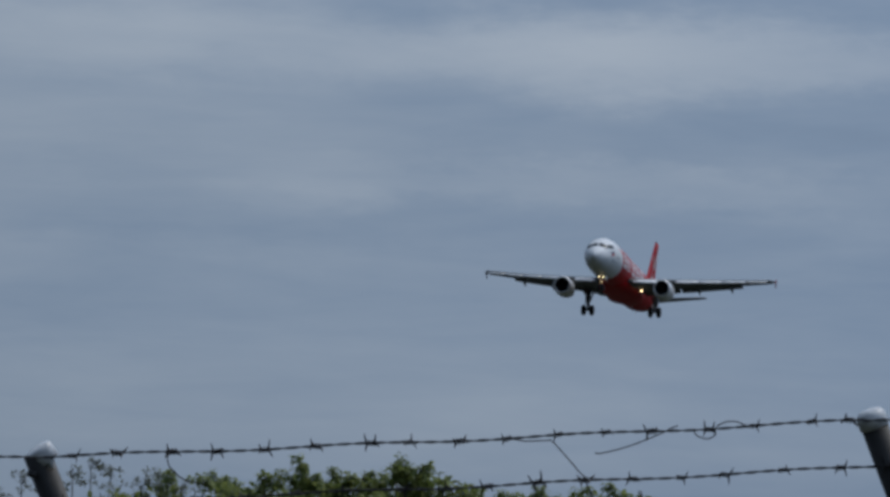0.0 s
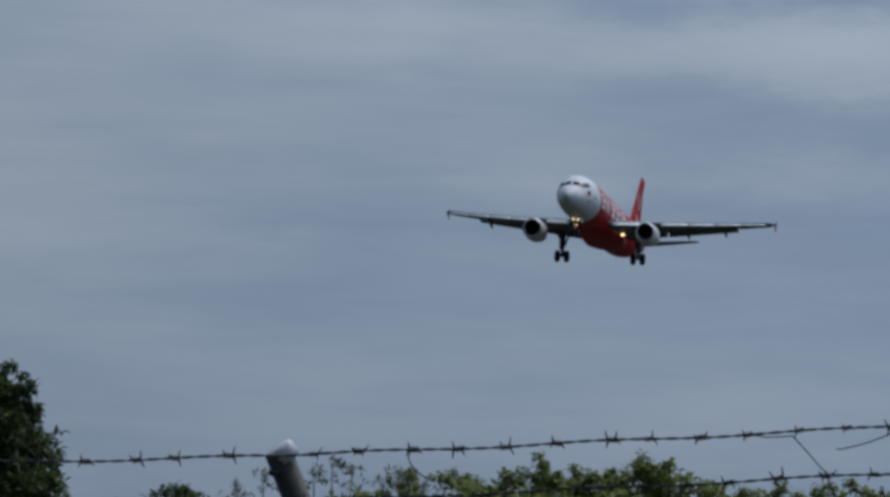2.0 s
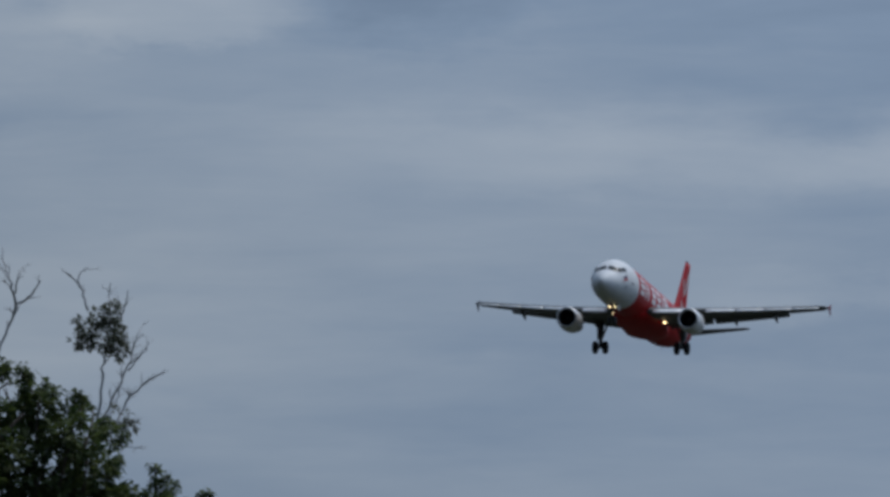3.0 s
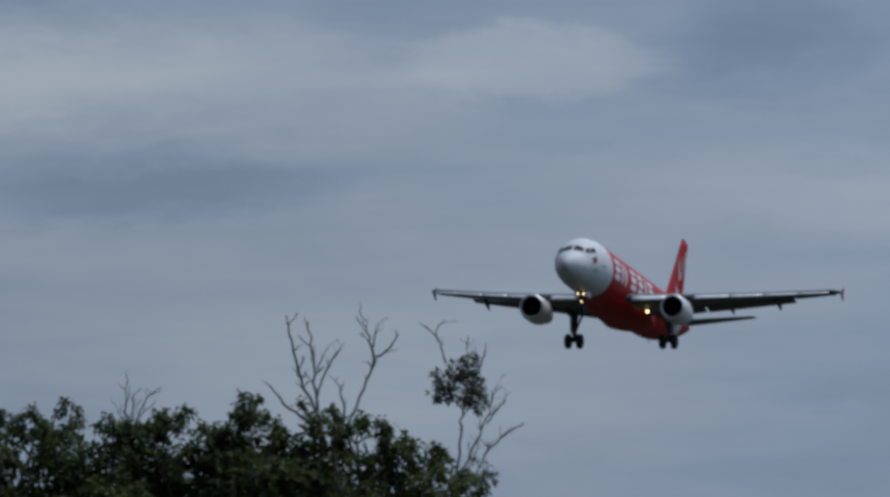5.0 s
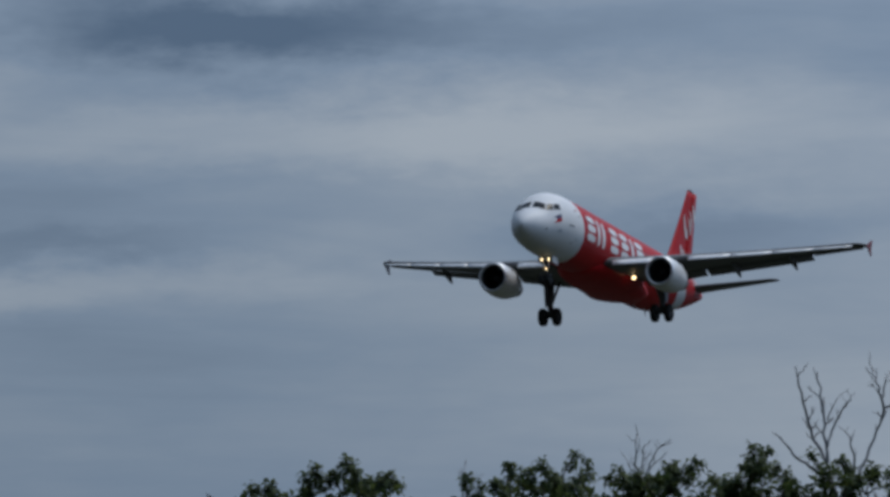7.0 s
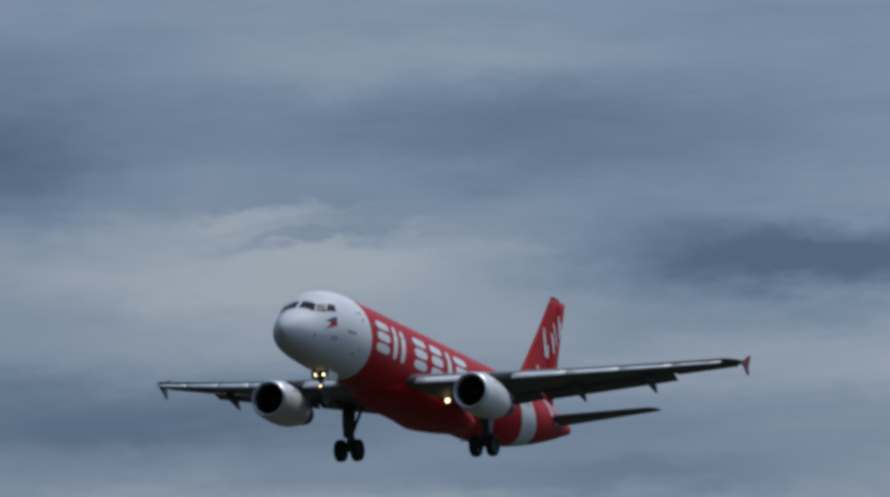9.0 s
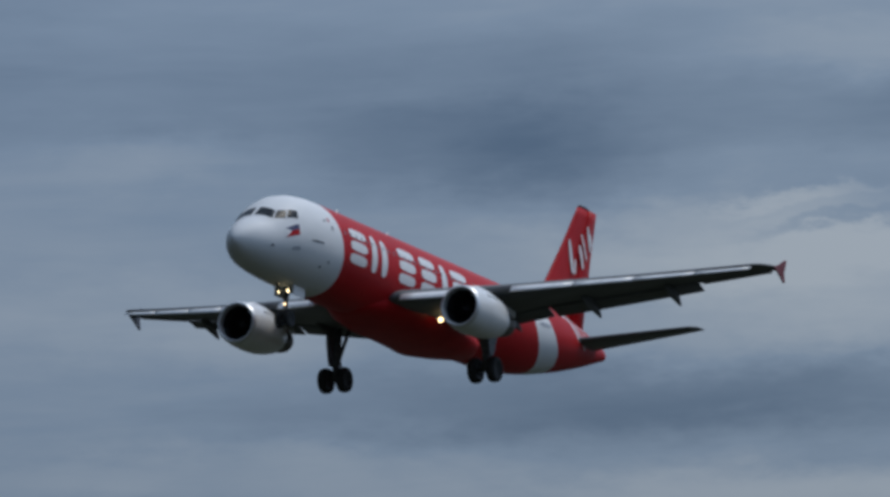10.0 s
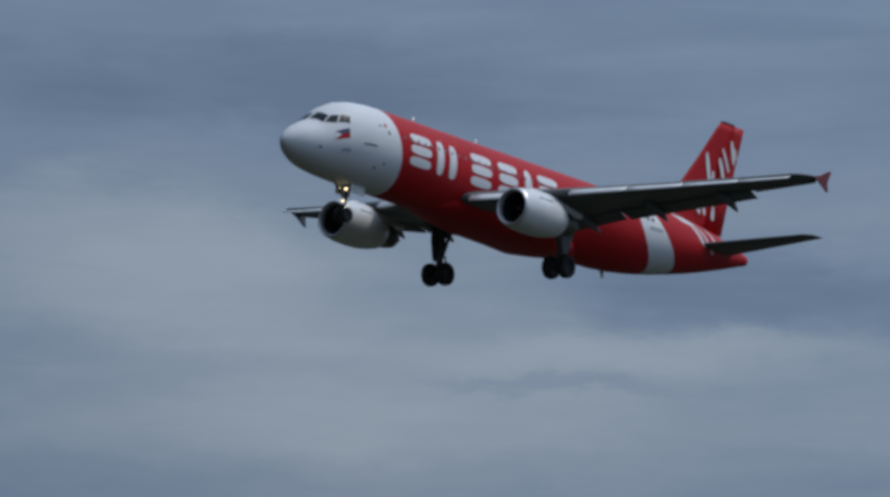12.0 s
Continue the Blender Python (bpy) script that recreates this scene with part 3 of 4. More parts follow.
def airliner():
    plane = new("airliner")
    bm = bmesh.new()
    rings = []
    for i, (s0, zc, w, h) in enumerate(HULL_RINGS):
        rings.append((s0, zc, w, h))
        if i + 1 < len(HULL_RINGS) and HULL_RINGS[i + 1][0] - s0 > 1.2:
            m = [(a + b) / 2 for a, b in zip(HULL_RINGS[i], HULL_RINGS[i + 1])]
            rings.append(m)
    n = 56
    loft(bm, [[at(s0, w * math.cos(2 * math.pi * k / n), zc + h * math.sin(2 * math.pi * k / n)) for k in range(n)] for s0, zc, w, h in rings])
    hull = part("fuselage", bm, HULL, plane, "white-nosed red fuselage with a white band at the tail")
    # belly fairing
    bm = bmesh.new()
    rings = []
    for s0, w, zb, zt in ((10.2, 0.5, -2.0, -1.4), (11.4, 1.25, -2.10, -1.0), (12.8, 1.80, -2.26, -0.6), (14.8, 2.08, -2.40, -0.5), (17.8, 2.10, -2.44, -0.5),
                          (19.5, 2.05, -2.48, -1.0), (21.0, 1.7, -2.30, -1.2), (22.4, 0.8, -2.10, -1.5), (23.0, 0.3, -2.03, -1.7)):
        ring = []
        for k in range(28):
            a = 2 * math.pi * k / 28
            c, q = math.cos(a), math.sin(a)
            r = (abs(c) ** 2.3 + abs(q) ** 2.3) ** (-1 / 2.3)
            ring.append(at(s0, w * r * c, (zb + zt) / 2 + (zt - zb) / 2 * r * q))
        rings.append(ring)
    part("belly_fairing", loft(bm, rings), RED, plane, "red belly fairing between the wings")
    for side in (1, -1):
        wing(plane, side)
        engine(plane, side)
        main_gear(plane, side)
        # tailplane half
        bm = bmesh.new()
        rings = []
        for y in (0.3, 1.0, 2.5, 4.5, 5.9, 6.18):
            t = (y - 0.3) / 5.9
            le = 31.75 + 2.75 * t + (0.25 if y > 6.1 else 0)
            rings.append(foil(at(le, side * y, 0.50 + 0.15 * y), 3.70 - 2.35 * t - (0.35 if y > 6.1 else 0), 0.10, -3, camber=-0.01))
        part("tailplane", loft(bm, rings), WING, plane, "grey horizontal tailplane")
    nose_gear(plane)
    # fin and rudder
    bm = bmesh.new()
    rings = []
    for z, le, ch in ((1.3, 28.9, 4.9), (2.1, 29.95, 3.9), (3.4, 31.15, 3.15), (5.4, 32.8, 2.15), (7.2, 34.15, 1.45), (7.62, 34.5, 1.22)):
        rings.append(foil(at(le, 0, z), ch, 0.105, 0, axis="y", camber=0))
    fin = part("fin", loft(bm, rings), RED, plane, "red swept tail fin with plain white bars")
    bm = bmesh.new()
    rings = []
    for z, s0, ch in ((1.75, 33.75, 1.55), (3.4, 34.22, 1.40), (5.4, 34.86, 1.13), (7.2, 35.52, 0.88), (7.60, 35.65, 0.82)):
        hw = 0.055 * ch + 0.05
        rings.append([at(s0, hw, z), at(s0 + ch * 0.5, hw * 0.6, z), at(s0 + ch, 0.012, z), at(s0 + ch, -0.012, z), at(s0 + ch * 0.5, -hw * 0.6, z), at(s0, -hw, z)])
    part("rudder", loft(bm, rings), RED, fin)
    bm = bmesh.new()
    loft(bm, [foil(at(34.46, 0, 7.60), 1.30, 0.12, 0, axis="y", camber=0), foil(at(34.62, 0, 7.72), 1.05, 0.10, 0, axis="y", camber=0)])
    part("fin_tip", bm, INK, fin, "dark cap on top of the fin")
    # plain white bars on both faces of the fin
    for side in (1, -1):
        for s0, z0, s1, z1, wd in ((33.38, 5.80, 33.76, 4.20, 0.30), (34.02, 4.95, 33.98, 4.20, 0.22), (34.50, 5.72, 34.96, 4.64, 0.32), (34.70, 6.29, 35.37, 5.13, 0.22),
                                   (35.41, 6.81, 35.79, 5.61, 0.28), (35.72, 6.50, 35.95, 5.90, 0.16), (34.22, 3.15, 34.30, 2.40, 0.30), (32.60, 3.60, 33.05, 2.50, 0.34), (33.25, 3.40, 33.50, 2.50, 0.24)):
            bm = bmesh.new()
            vs = []
            cx, cz, hx, hz = (s0 + s1) / 2, (z0 + z1) / 2, (s1 - s0) / 2, (z1 - z0) / 2
            for k in range(18):
                a = 2 * math.pi * k / 18
                c, q = math.cos(a), math.sin(a)
                r = (abs(c) ** 3 + abs(q) ** 3) ** (-1 / 3)
                z = cz + hz * r * q
                s = cx + hx * r * q + wd / 2 * r * c
                te = 33.75 + (z - 1.75) * 0.33
                half = 0.18 - (z - 3) * 0.022 if s < te else 0.13 - (z - 3) * 0.008 - (s - te) * 0.06
                vs.append(bm.verts.new(at(s, side * max(half, 0.03) + side * 0.02, z)))
            bm.faces.new(vs)
            part("fin_bar", bm, MARK, fin, "plain white bar")
    # name along the cabin as plain rounded shapes
    name_marks(hull)
    cabin_windows(hull)
    # cockpit panes, three to a side
    for side in (1, -1):
        def deg(g):
            return g if side > 0 else 180 - g
        for q in (((1.74, 86), (2.28, 86.5), (2.34, 57), (1.90, 49)), ((1.96, 46), (2.40, 55), (2.76, 46), (2.46, 33)), ((2.54, 33), (2.84, 44.5), (3.30, 38), (3.14, 25))):
            bm = patch(bmesh.new(), [(s0, deg(g)) for s0, g in q], 0.014, 6)
            bmesh.ops.recalc_face_normals(bm, faces=bm.faces)
            part("cockpit_window", bm, GLASS, hull, "dark cockpit pane")
        # small sensors and door marks near the nose
        for s0, g, w, hgt, mat in ((1.55, -13, 0.16, 5, INK), (3.0, -19, 0.55, 6, FADED), (4.45, -6, 0.95, 2.2, INK), (5.55, 27, 0.16, 6, RED), (5.75, 17, 0.14, 6, INK), (5.15, 25, 0.2, 2.5, INK), (5.7, -27, 0.15, 3, INK), (5.2, -36, 0.18, 3, INK)):
            bm = rounded_patch(bmesh.new(), s0 - w / 2, s0 + w / 2, deg(g) - hgt / 2, deg(g) + hgt / 2, 0.012)
            part("door_mark", bm, mat, hull)
        # a small flag under the side panes: dark upper and red lower half with a white hoist
        for s0, s1, g0, g1, mat in ((2.26, 3.08, 9, 17, NAVY), (2.26, 3.08, 1, 9, RED)):
            bm = patch(bmesh.new(), [(s0, deg(g0)), (s1, deg(g0)), (s1, deg(g1)), (s0, deg(g1))], 0.013, 3)
            part("flag_stripe", bm, mat, hull)
        bm = patch(bmesh.new(), [(2.25, deg(1)), (2.60, deg(8.8)), (2.59, deg(9.0)), (2.25, deg(17))], 0.017, 3)
        part("flag_hoist", bm, MARK, hull)
        # registration on the tail band becomes plain bars
        for s0, s1, g in ((26.70, 26.95, 22), (27.15, 27.40, 22), (26.90, 28.15, 8)):
            bm = rounded_patch(bmesh.new(), s0, s1, deg(g) - 3, deg(g) + 3, 0.012)
            part("registration_bar", bm, FADED if g == 8 else INK, hull)
        for s0, s1, g0, g1, ln in ((29.75, 31.2, 40, 78, 0.03), (31.4, 31.75, 0, 62, 0.025), (32.3, 32.55, -15, 60, 0.025), (33.2, 33.45, 0, 60, 0.02), (31.3, 33.6, 66, 74, 0)):
            bm = rounded_patch(bmesh.new(), s0, s1, deg(g0), deg(g1), 0.014, ln * side)
            part("tail_swirl", bm, MARK, hull, "plain white bar")
    # antennas
    for s0, z0, h in ((9.5, 2.05, 0.35), (14.5, 2.05, 0.3), (25.5, -2.0, -0.35), (23.0, -2.03, -0.3)):
        bm = bmesh.new()
        d = 1 if h > 0 else -1
        loft(bm, [[at(s0 + u, v, z0) for u, v in ((0, 0), (0.15, 0.03), (0.4, 0), (0.15, -0.03))], [at(s0 + 0.2 + u * 0.5, v * 0.5, z0 + h) for u, v in ((0, 0), (0.15, 0.03), (0.4, 0), (0.15, -0.03))]])
        part("antenna", bm, WHITE, plane)
    return tagged(plane, "red and white twin-engine jet airliner with its landing gear down", "airliner")


def name_marks(hull):
    for side in (1, -1):
        def deg(g):
            return g if side > 0 else 180 - g
        # plain rounded bars, lying in threes or standing singly: aft start and end, lower and upper edge in degrees
        for s0, s1, g0, g1 in ((7.45, 9.05, -16, 29), (9.52, 10.05, -17, 31), (10.50, 11.05, -17, 30), (12.25, 13.85, -15, 31),
                               (14.45, 15.95, -15, 32), (16.55, 17.10, -14, 33), (17.65, 19.25, -13, 33)):
            h, wd = g1 - g0, s1 - s0
            cells = [(s0, s1, g0, g1)]
            if wd > 1:
                cells = [(s0, s1, g0 + h * a, g0 + h * b) for a, b in ((0.0, 0.28), (0.36, 0.64), (0.72, 1.0))]
            for k, (a, b, c, d) in enumerate(cells):
                bm = rounded_patch(bmesh.new(), a, b, deg(c), deg(d), 0.012 + 0.002 * k, 0.0, 3.4)
                bmesh.ops.recalc_face_normals(bm, faces=bm.faces)
                part("name_mark", bm, MARK, hull, "plain white bar")


def cabin_windows(hull):
    """A row of small dark panes along each side."""
    for side in (1, -1):
        bm = rounded_patch(bmesh.new(), 7.0 - 0.07, 7.0 + 0.07, (18.5 if side > 0 else 161.5) - 2.6, (18.5 if side > 0 else 161.5) + 2.6, 0.017, 0.0, 3.0)
        bmesh.ops.recalc_face_normals(bm, faces=bm.faces)
        first = part("cabin_window", bm, PANE, hull)
        for k in range(1, 36):
            share("cabin_window", first, Matrix.Translation((-0.533 * k, 0, 0)), hull)


PLANE = airliner()


# ---------------------------------------------------------------- places seen from the eye
def spot(az, el, d):
    """The point d metres off, az degrees left of +y, el degrees up from the eye."""
    return Vector((-d * math.sin(radians(az)), d * math.cos(radians(az)), EYE.z + d * math.tan(radians(el))))


# ---------------------------------------------------------------- fence
FENCE = 16.0


def fence_post(az, el, lean, tab=False):
    top = spot(az, el, FENCE)
    post = new("fence_post")
    post.location = (top.x - lean, top.y + 0.12, 0)
    o = Vector(post.location)
    knee = Vector((lean * 0.0, 0.0, top.z - 0.55))
    t = top - o
    bm = bmesh.new()
    tube(bm, [(0, 0, 0), (0, 0, 1.2), knee, knee + (t - knee) * 0.12, t - (t - knee).normalized() * 0.02], [0.026, 0.026, 0.0255, 0.025, 0.0245], 20)
    part("pole", bm, STEEL, post, "grey galvanised pole with a leaning top")
    bm = bmesh.new()
    d = (t - knee).normalized()
    m = Matrix.Translation(t - d * 0.03) @ d.to_track_quat("Z", "X").to_matrix().to_4x4()
    crown = ((0.010, 0.0270), (0.015, 0.0258), (0.018, 0.019), (0.019, 0.004)) if tab else ((0.006, 0.0272), (0.013, 0.0258), (0.019, 0.019), (0.022, 0.004))
    turned(bm, [(-0.012, 0.0248), (-0.012, 0.0266), *crown], (0, 0, 0), "z", 20, True)
    bm.transform(m)
    if tab:
        # knocked askew, with a bent tab and a bolt
        bm.transform(Matrix.Translation(t) @ pose(0, 0, 0, 0, -14, 0) @ Matrix.Translation(-t))
    cap = part("cap", bm, CAP, post, "pale domed cap")
    if tab:
        bm = bmesh.new()
        tube(bm, [t + Vector((0.034, -0.010, -0.045)), t + Vector((0.028, -0.012, -0.022)), t + Vector((0.024, -0.012, -0.004))], [0.005, 0.0055, 0.005], 8)
        part("tab", bm, CAP, cap, "bent steel tab")
        bm = bmesh.new()
        tube(bm, [t + Vector((0.008, -0.01, -0.058)), t + Vector((-0.008, -0.012, -0.056))], [0.006, 0.005], 8)
        part("bolt", bm, STEEL, post)
    return tagged(post, "grey steel fence post leaning at its top", "fence post", "fence posts")


def barb_mesh():
    bm = bmesh.new()
    # three turns of wire and four points
    pts = [(0.0042 * math.cos(a), 0.0095 * (a / 18.9 - 0.5) * 2, 0.0042 * math.sin(a)) for a in (18.9 * k / 30 for k in range(31))]
    tube(bm, [(y, x, z) for x, y, z in pts], 0.0021, 5)
    for sx, dx, dy, dz in ((-0.008, -0.005, 0.006, 0.017), (-0.007, -0.002, -0.010, -0.014), (0.008, 0.002, -0.007, 0.020), (0.009, 0.007, 0.012, -0.012)):
        tube(bm, [(sx, 0, 0), (sx + dx * 0.5, dy * 0.5, dz * 0.5), (sx + dx, dy, dz)], [0.0021, 0.0018, 0.0007], 5)
    me = bpy.data.meshes.new("barb")
    bm.to_mesh(me)
    bm.free()
    me.materials.append(RUST)
    return me


def barbed_wire(points, barbs, mesh, seed, sag=0.012):
    """Two strands twisted together through the points; barbs: the bearings at which its barbs sit."""
    rng = random.Random(seed)
    wire = new("barbed_wire")
    wire.location = points[0]
    o = Vector(points[0])
    pts = [Vector(p) - o for p in points]
    path = []
    for a, b in zip(pts, pts[1:]):
        n = max(2, int((b - a).length / 0.006))
        for i in range(n):
            t = i / n
            p = a.lerp(b, t)
            p.z -= 4 * sag * t * (1 - t) + 0.0022 * math.sin(t * 23 + seed)
            path.append(p)
    path.append(pts[-1])
    for s in (0, math.pi):
        bm = bmesh.new()
        tube(bm, [p + Vector((0, math.cos(k * 0.62 + s), math.sin(k * 0.62 + s))) * 0.0014 for k, p in enumerate(path)], 0.00135, 5)
        part("strand", bm, RUST, wire)
    # barbs where the wire carries them, and further along at like gaps
    places = [-p.x for p in path]
    wanted = [FENCE * math.sin(radians(a)) + o.x for a in barbs]
    lo, hi = min(wanted), max(wanted)
    for way, x, end in ((-1, lo, min(places)), (1, hi, max(places))):
        while (end - x) * way > 0.1:
            x += way * rng.uniform(0.070, 0.098)
            wanted.append(x)
    for x in wanted:
        k = min(range(2, len(path) - 2), key=lambda i: abs(places[i] - x))
        d = (path[k + 1] - path[k - 1]).normalized()
        ob = new("barb", mesh)
        ob.parent = wire
        sc = rng.uniform(0.75, 1.0)
        ob.matrix_basis = Matrix.Translation(path[k]) @ d.to_track_quat("X", "Z").to_matrix().to_4x4() @ pose(0, 0, 0, rng.uniform(0, 360), rng.uniform(-12, 12), rng.uniform(-10, 10)) @ Matrix.Diagonal((sc, sc, sc, 1))
    return tagged(wire, "rusty two-strand barbed wire stretched between fence posts", "barbed wire", "fence wires")


def loose_wire(points, label):
    pts = [Vector(p) for p in points]
    o = pts[0]
    bm = bmesh.new()
    fine = []
    for i in range(len(pts) - 1):
        p0, p1, p2, p3 = pts[max(i - 1, 0)], pts[i], pts[i + 1], pts[min(i + 2, len(pts) - 1)]
        for k in range(8):
            t = k / 8
            fine.append(0.5 * ((2 * p1) + (p2 - p0) * t + (2 * p0 - 5 * p1 + 4 * p2 - p3) * t * t + (3 * p1 - p0 - 3 * p2 + p3) * t ** 3) - o)
    fine.append(pts[-1] - o)
    tube(bm, fine, 0.0013, 6)
    ob = part("loose_wire", bm, RUST)
    ob.location = o
    return tagged(ob, label, "wire")


def fence():
    mesh = barb_mesh()
    step_az, step_el = -5.244, 0.354
    tops = [(-2.365 - step_az * k, 3.885 - step_el * k * 0.6) for k in (2, 1)] + [(-2.325, 3.885), (-7.589, 4.239), (-12.84, 4.565)]
    for k, (az, el) in enumerate(tops):
        fence_post(az, el, -0.24, k == 2)
    up = [spot(a, e - 0.053, FENCE - 0.035) - Vector((0, 0, 0.011)) for a, e in tops]
    barbed_wire(up, (-1.14, -1.46, -1.70, -2.035, -2.58, -2.855, -3.196, -3.475, -3.786, -4.109, -4.442, -4.678, -5.001, -5.317, -5.621, -5.933, -6.212, -6.578, -6.857, -7.233, -7.466), mesh, 2, 0.004)
    low = [p + Vector((0.022, 0.035, -0.079)) for p in up]
    lowest = [p + Vector((0.022, 0.035, -0.077)) for p in low]
    barbed_wire(lowest, (-6.595, -6.892), mesh, 14, 0.004)
    barbed_wire(low, (-4.947, -5.197, -5.52, -5.813, -6.129, -6.415, -6.702, -7.067, -7.436), mesh, 9, 0.004)
    def ends(*way):
        return [spot(a, e, FENCE - 0.04) for a, e in way]
    loose_wire(ends((-3.232, 3.842), (-3.182, 3.823), (-3.198, 3.751), (-3.289, 3.675), (-3.416, 3.649)), "short loose end of rusty wire hanging from the fence")
    loose_wire(ends((-5.35, 3.985), (-5.436, 3.968), (-5.579, 3.975), (-5.607, 3.972), (-5.70, 3.875), (-5.79, 3.775), (-5.815, 3.755), (-5.83, 3.71), (-5.868, 3.635)), "rusty tie wire joining two fence wires")
    loose_wire(ends((-6.40, 4.085), (-6.349, 4.064), (-6.296, 4.035), (-6.10, 3.952), (-5.922, 3.902), (-5.88, 3.905)), "loose rusty wire end dangling from the fence")
    loose_wire(ends((-6.502, 4.058), (-6.527, 4.022), (-6.592, 4.008), (-6.635, 4.033), (-6.642, 4.080), (-6.70, 4.114), (-6.771, 4.118), (-6.835, 4.094)), "loop of rusty wire round a fence wire")


fence()


# ---------------------------------------------------------------- trees
def leaf_mass(clumps, leaf, count, rng, droop=0.4, narrow=0.5):
    """Leaves as small bent blades, in twig-end rosettes through the clumps (centre, radii)."""
    verts, faces = [], []
    vol = [r[0] * r[2] for _, r in clumps]
    for (c, r), share_ in zip(clumps, vol):
        n = max(1, int(count * share_ / sum(vol) / 9))
        for _ in range(n):
            while True:
                q = Vector((rng.uniform(-1, 1), rng.uniform(-1, 1), rng.uniform(-1, 1)))
                if 0.25 < q.length < 1.0 + 0.22 * rng.random() ** 2:
                    break
            p = Vector(c) + Vector((q.x * r[0], q.y * r[1], q.z * r[2]))
            out = (q + Vector((0, 0, 0.35))).normalized()
            for _ in range(rng.randint(6, 12)):
                d = (out * 0.6 + Vector((rng.gauss(0, 0.9), rng.gauss(0, 0.9), rng.gauss(0, 0.6)))).normalized()
                d.z -= droop * rng.random()
                d.normalize()
                s = d.cross(Vector((rng.gauss(0, 0.4), rng.gauss(0, 0.4), 1))).normalized()
                up = s.cross(d)
                L = leaf * rng.uniform(0.6, 1.3)
                w = L * narrow * 0.5
                b = p + d * leaf * 0.2 + Vector((rng.gauss(0, 1), rng.gauss(0, 1), rng.gauss(0, 1))) * leaf * 0.16
                i = len(verts)
                m = b + d * L * 0.5
                verts += [b, m + s * w + up * w * 0.35, m - s * w + up * w * 0.35, b + d * L - up * L * 0.12, m]
                faces += [(i, i + 4, i + 1), (i, i + 2, i + 4), (i + 1, i + 4, i + 3), (i + 2, i + 3, i + 4)]
    return verts, faces


def rosettes(tips, leaf, rng, count=36):
    """Drooping leaves round the ends of twigs."""
    verts, faces = [], []
    for tip in tips:
        big = rng.uniform(0.75, 1.2)
        for _ in range(int(count * big)):
            a, lift = rng.uniform(0, 2 * math.pi), rng.uniform(-0.6, 0.9)
            d = Vector((math.cos(a), math.sin(a), lift)).normalized()
            s = d.cross(Vector((0, 0, 1))).normalized()
            L = leaf * big * rng.uniform(0.6, 1.15)
            w = L * rng.uniform(0.16, 0.24)
            b = tip + Vector((rng.gauss(0, 1), rng.gauss(0, 1), rng.gauss(0, 1.1))) * leaf * 0.22
            m, e = b + d * L * 0.55, b + d * L * 0.9 - Vector((0, 0, L * rng.uniform(0.25, 0.6)))
            i = len(verts)
            verts += [b, m + s * w, m - s * w, e, m + Vector((0, 0, w * 0.3))]
            faces += [(i, i + 4, i + 1), (i, i + 2, i + 4), (i + 1, i + 4, i + 3), (i + 2, i + 3, i + 4)]
    return verts, faces


def mesh_part(name, verts, faces, mat, parent, label=""):
    me = bpy.data.meshes.new(name)
    me.from_pydata([tuple(v) for v in verts], [], faces)
    me.materials.append(mat)
    ob = new(name, me)
    ob.parent = parent
    return tagged(ob, label)


def branch(bm, a, b, r0, r1, rng, bend=0.12, n=7, sides=6):
    """A crooked limb from a to b. Returns its points."""
    a, b = Vector(a), Vector(b)
    L = (b - a).length
    pts, off = [], Vector()
    for i in range(n + 1):
        t = i / n
        if 0 < i < n:
            off += Vector((rng.gauss(0, 1), rng.gauss(0, 1), rng.gauss(0, 0.6))) * L * bend / n
        pts.append(a.lerp(b, t) + off * (1 - t * 0.5) * (1 if i < n else 0.5))
    tube(bm, pts, [r0 + (r1 - r0) * i / n for i in range(n + 1)], sides)
    return pts


def twigs(bm, pts, rng, count, length, r):
    for _ in range(count):
        i = rng.randint(len(pts) // 3, len(pts) - 1)
        d = (pts[i] - pts[i - 1]).normalized()
        q = (d + Vector((rng.gauss(0, 0.6), rng.gauss(0, 0.5), rng.gauss(0.25, 0.4)))).normalized()
        p = branch(bm, pts[i], pts[i] + q * length * rng.uniform(0.4, 1.2), r, r * 0.4, rng, 0.3, 4, 4)
        if rng.random() < 0.6:
            q2 = (q + Vector((rng.gauss(0, 0.6), rng.gauss(0, 0.4), rng.gauss(0.2, 0.4)))).normalized()
            branch(bm, p[2], p[2] + q2 * length * 0.5, r * 0.6, r * 0.3, rng, 0.3, 3, 4)


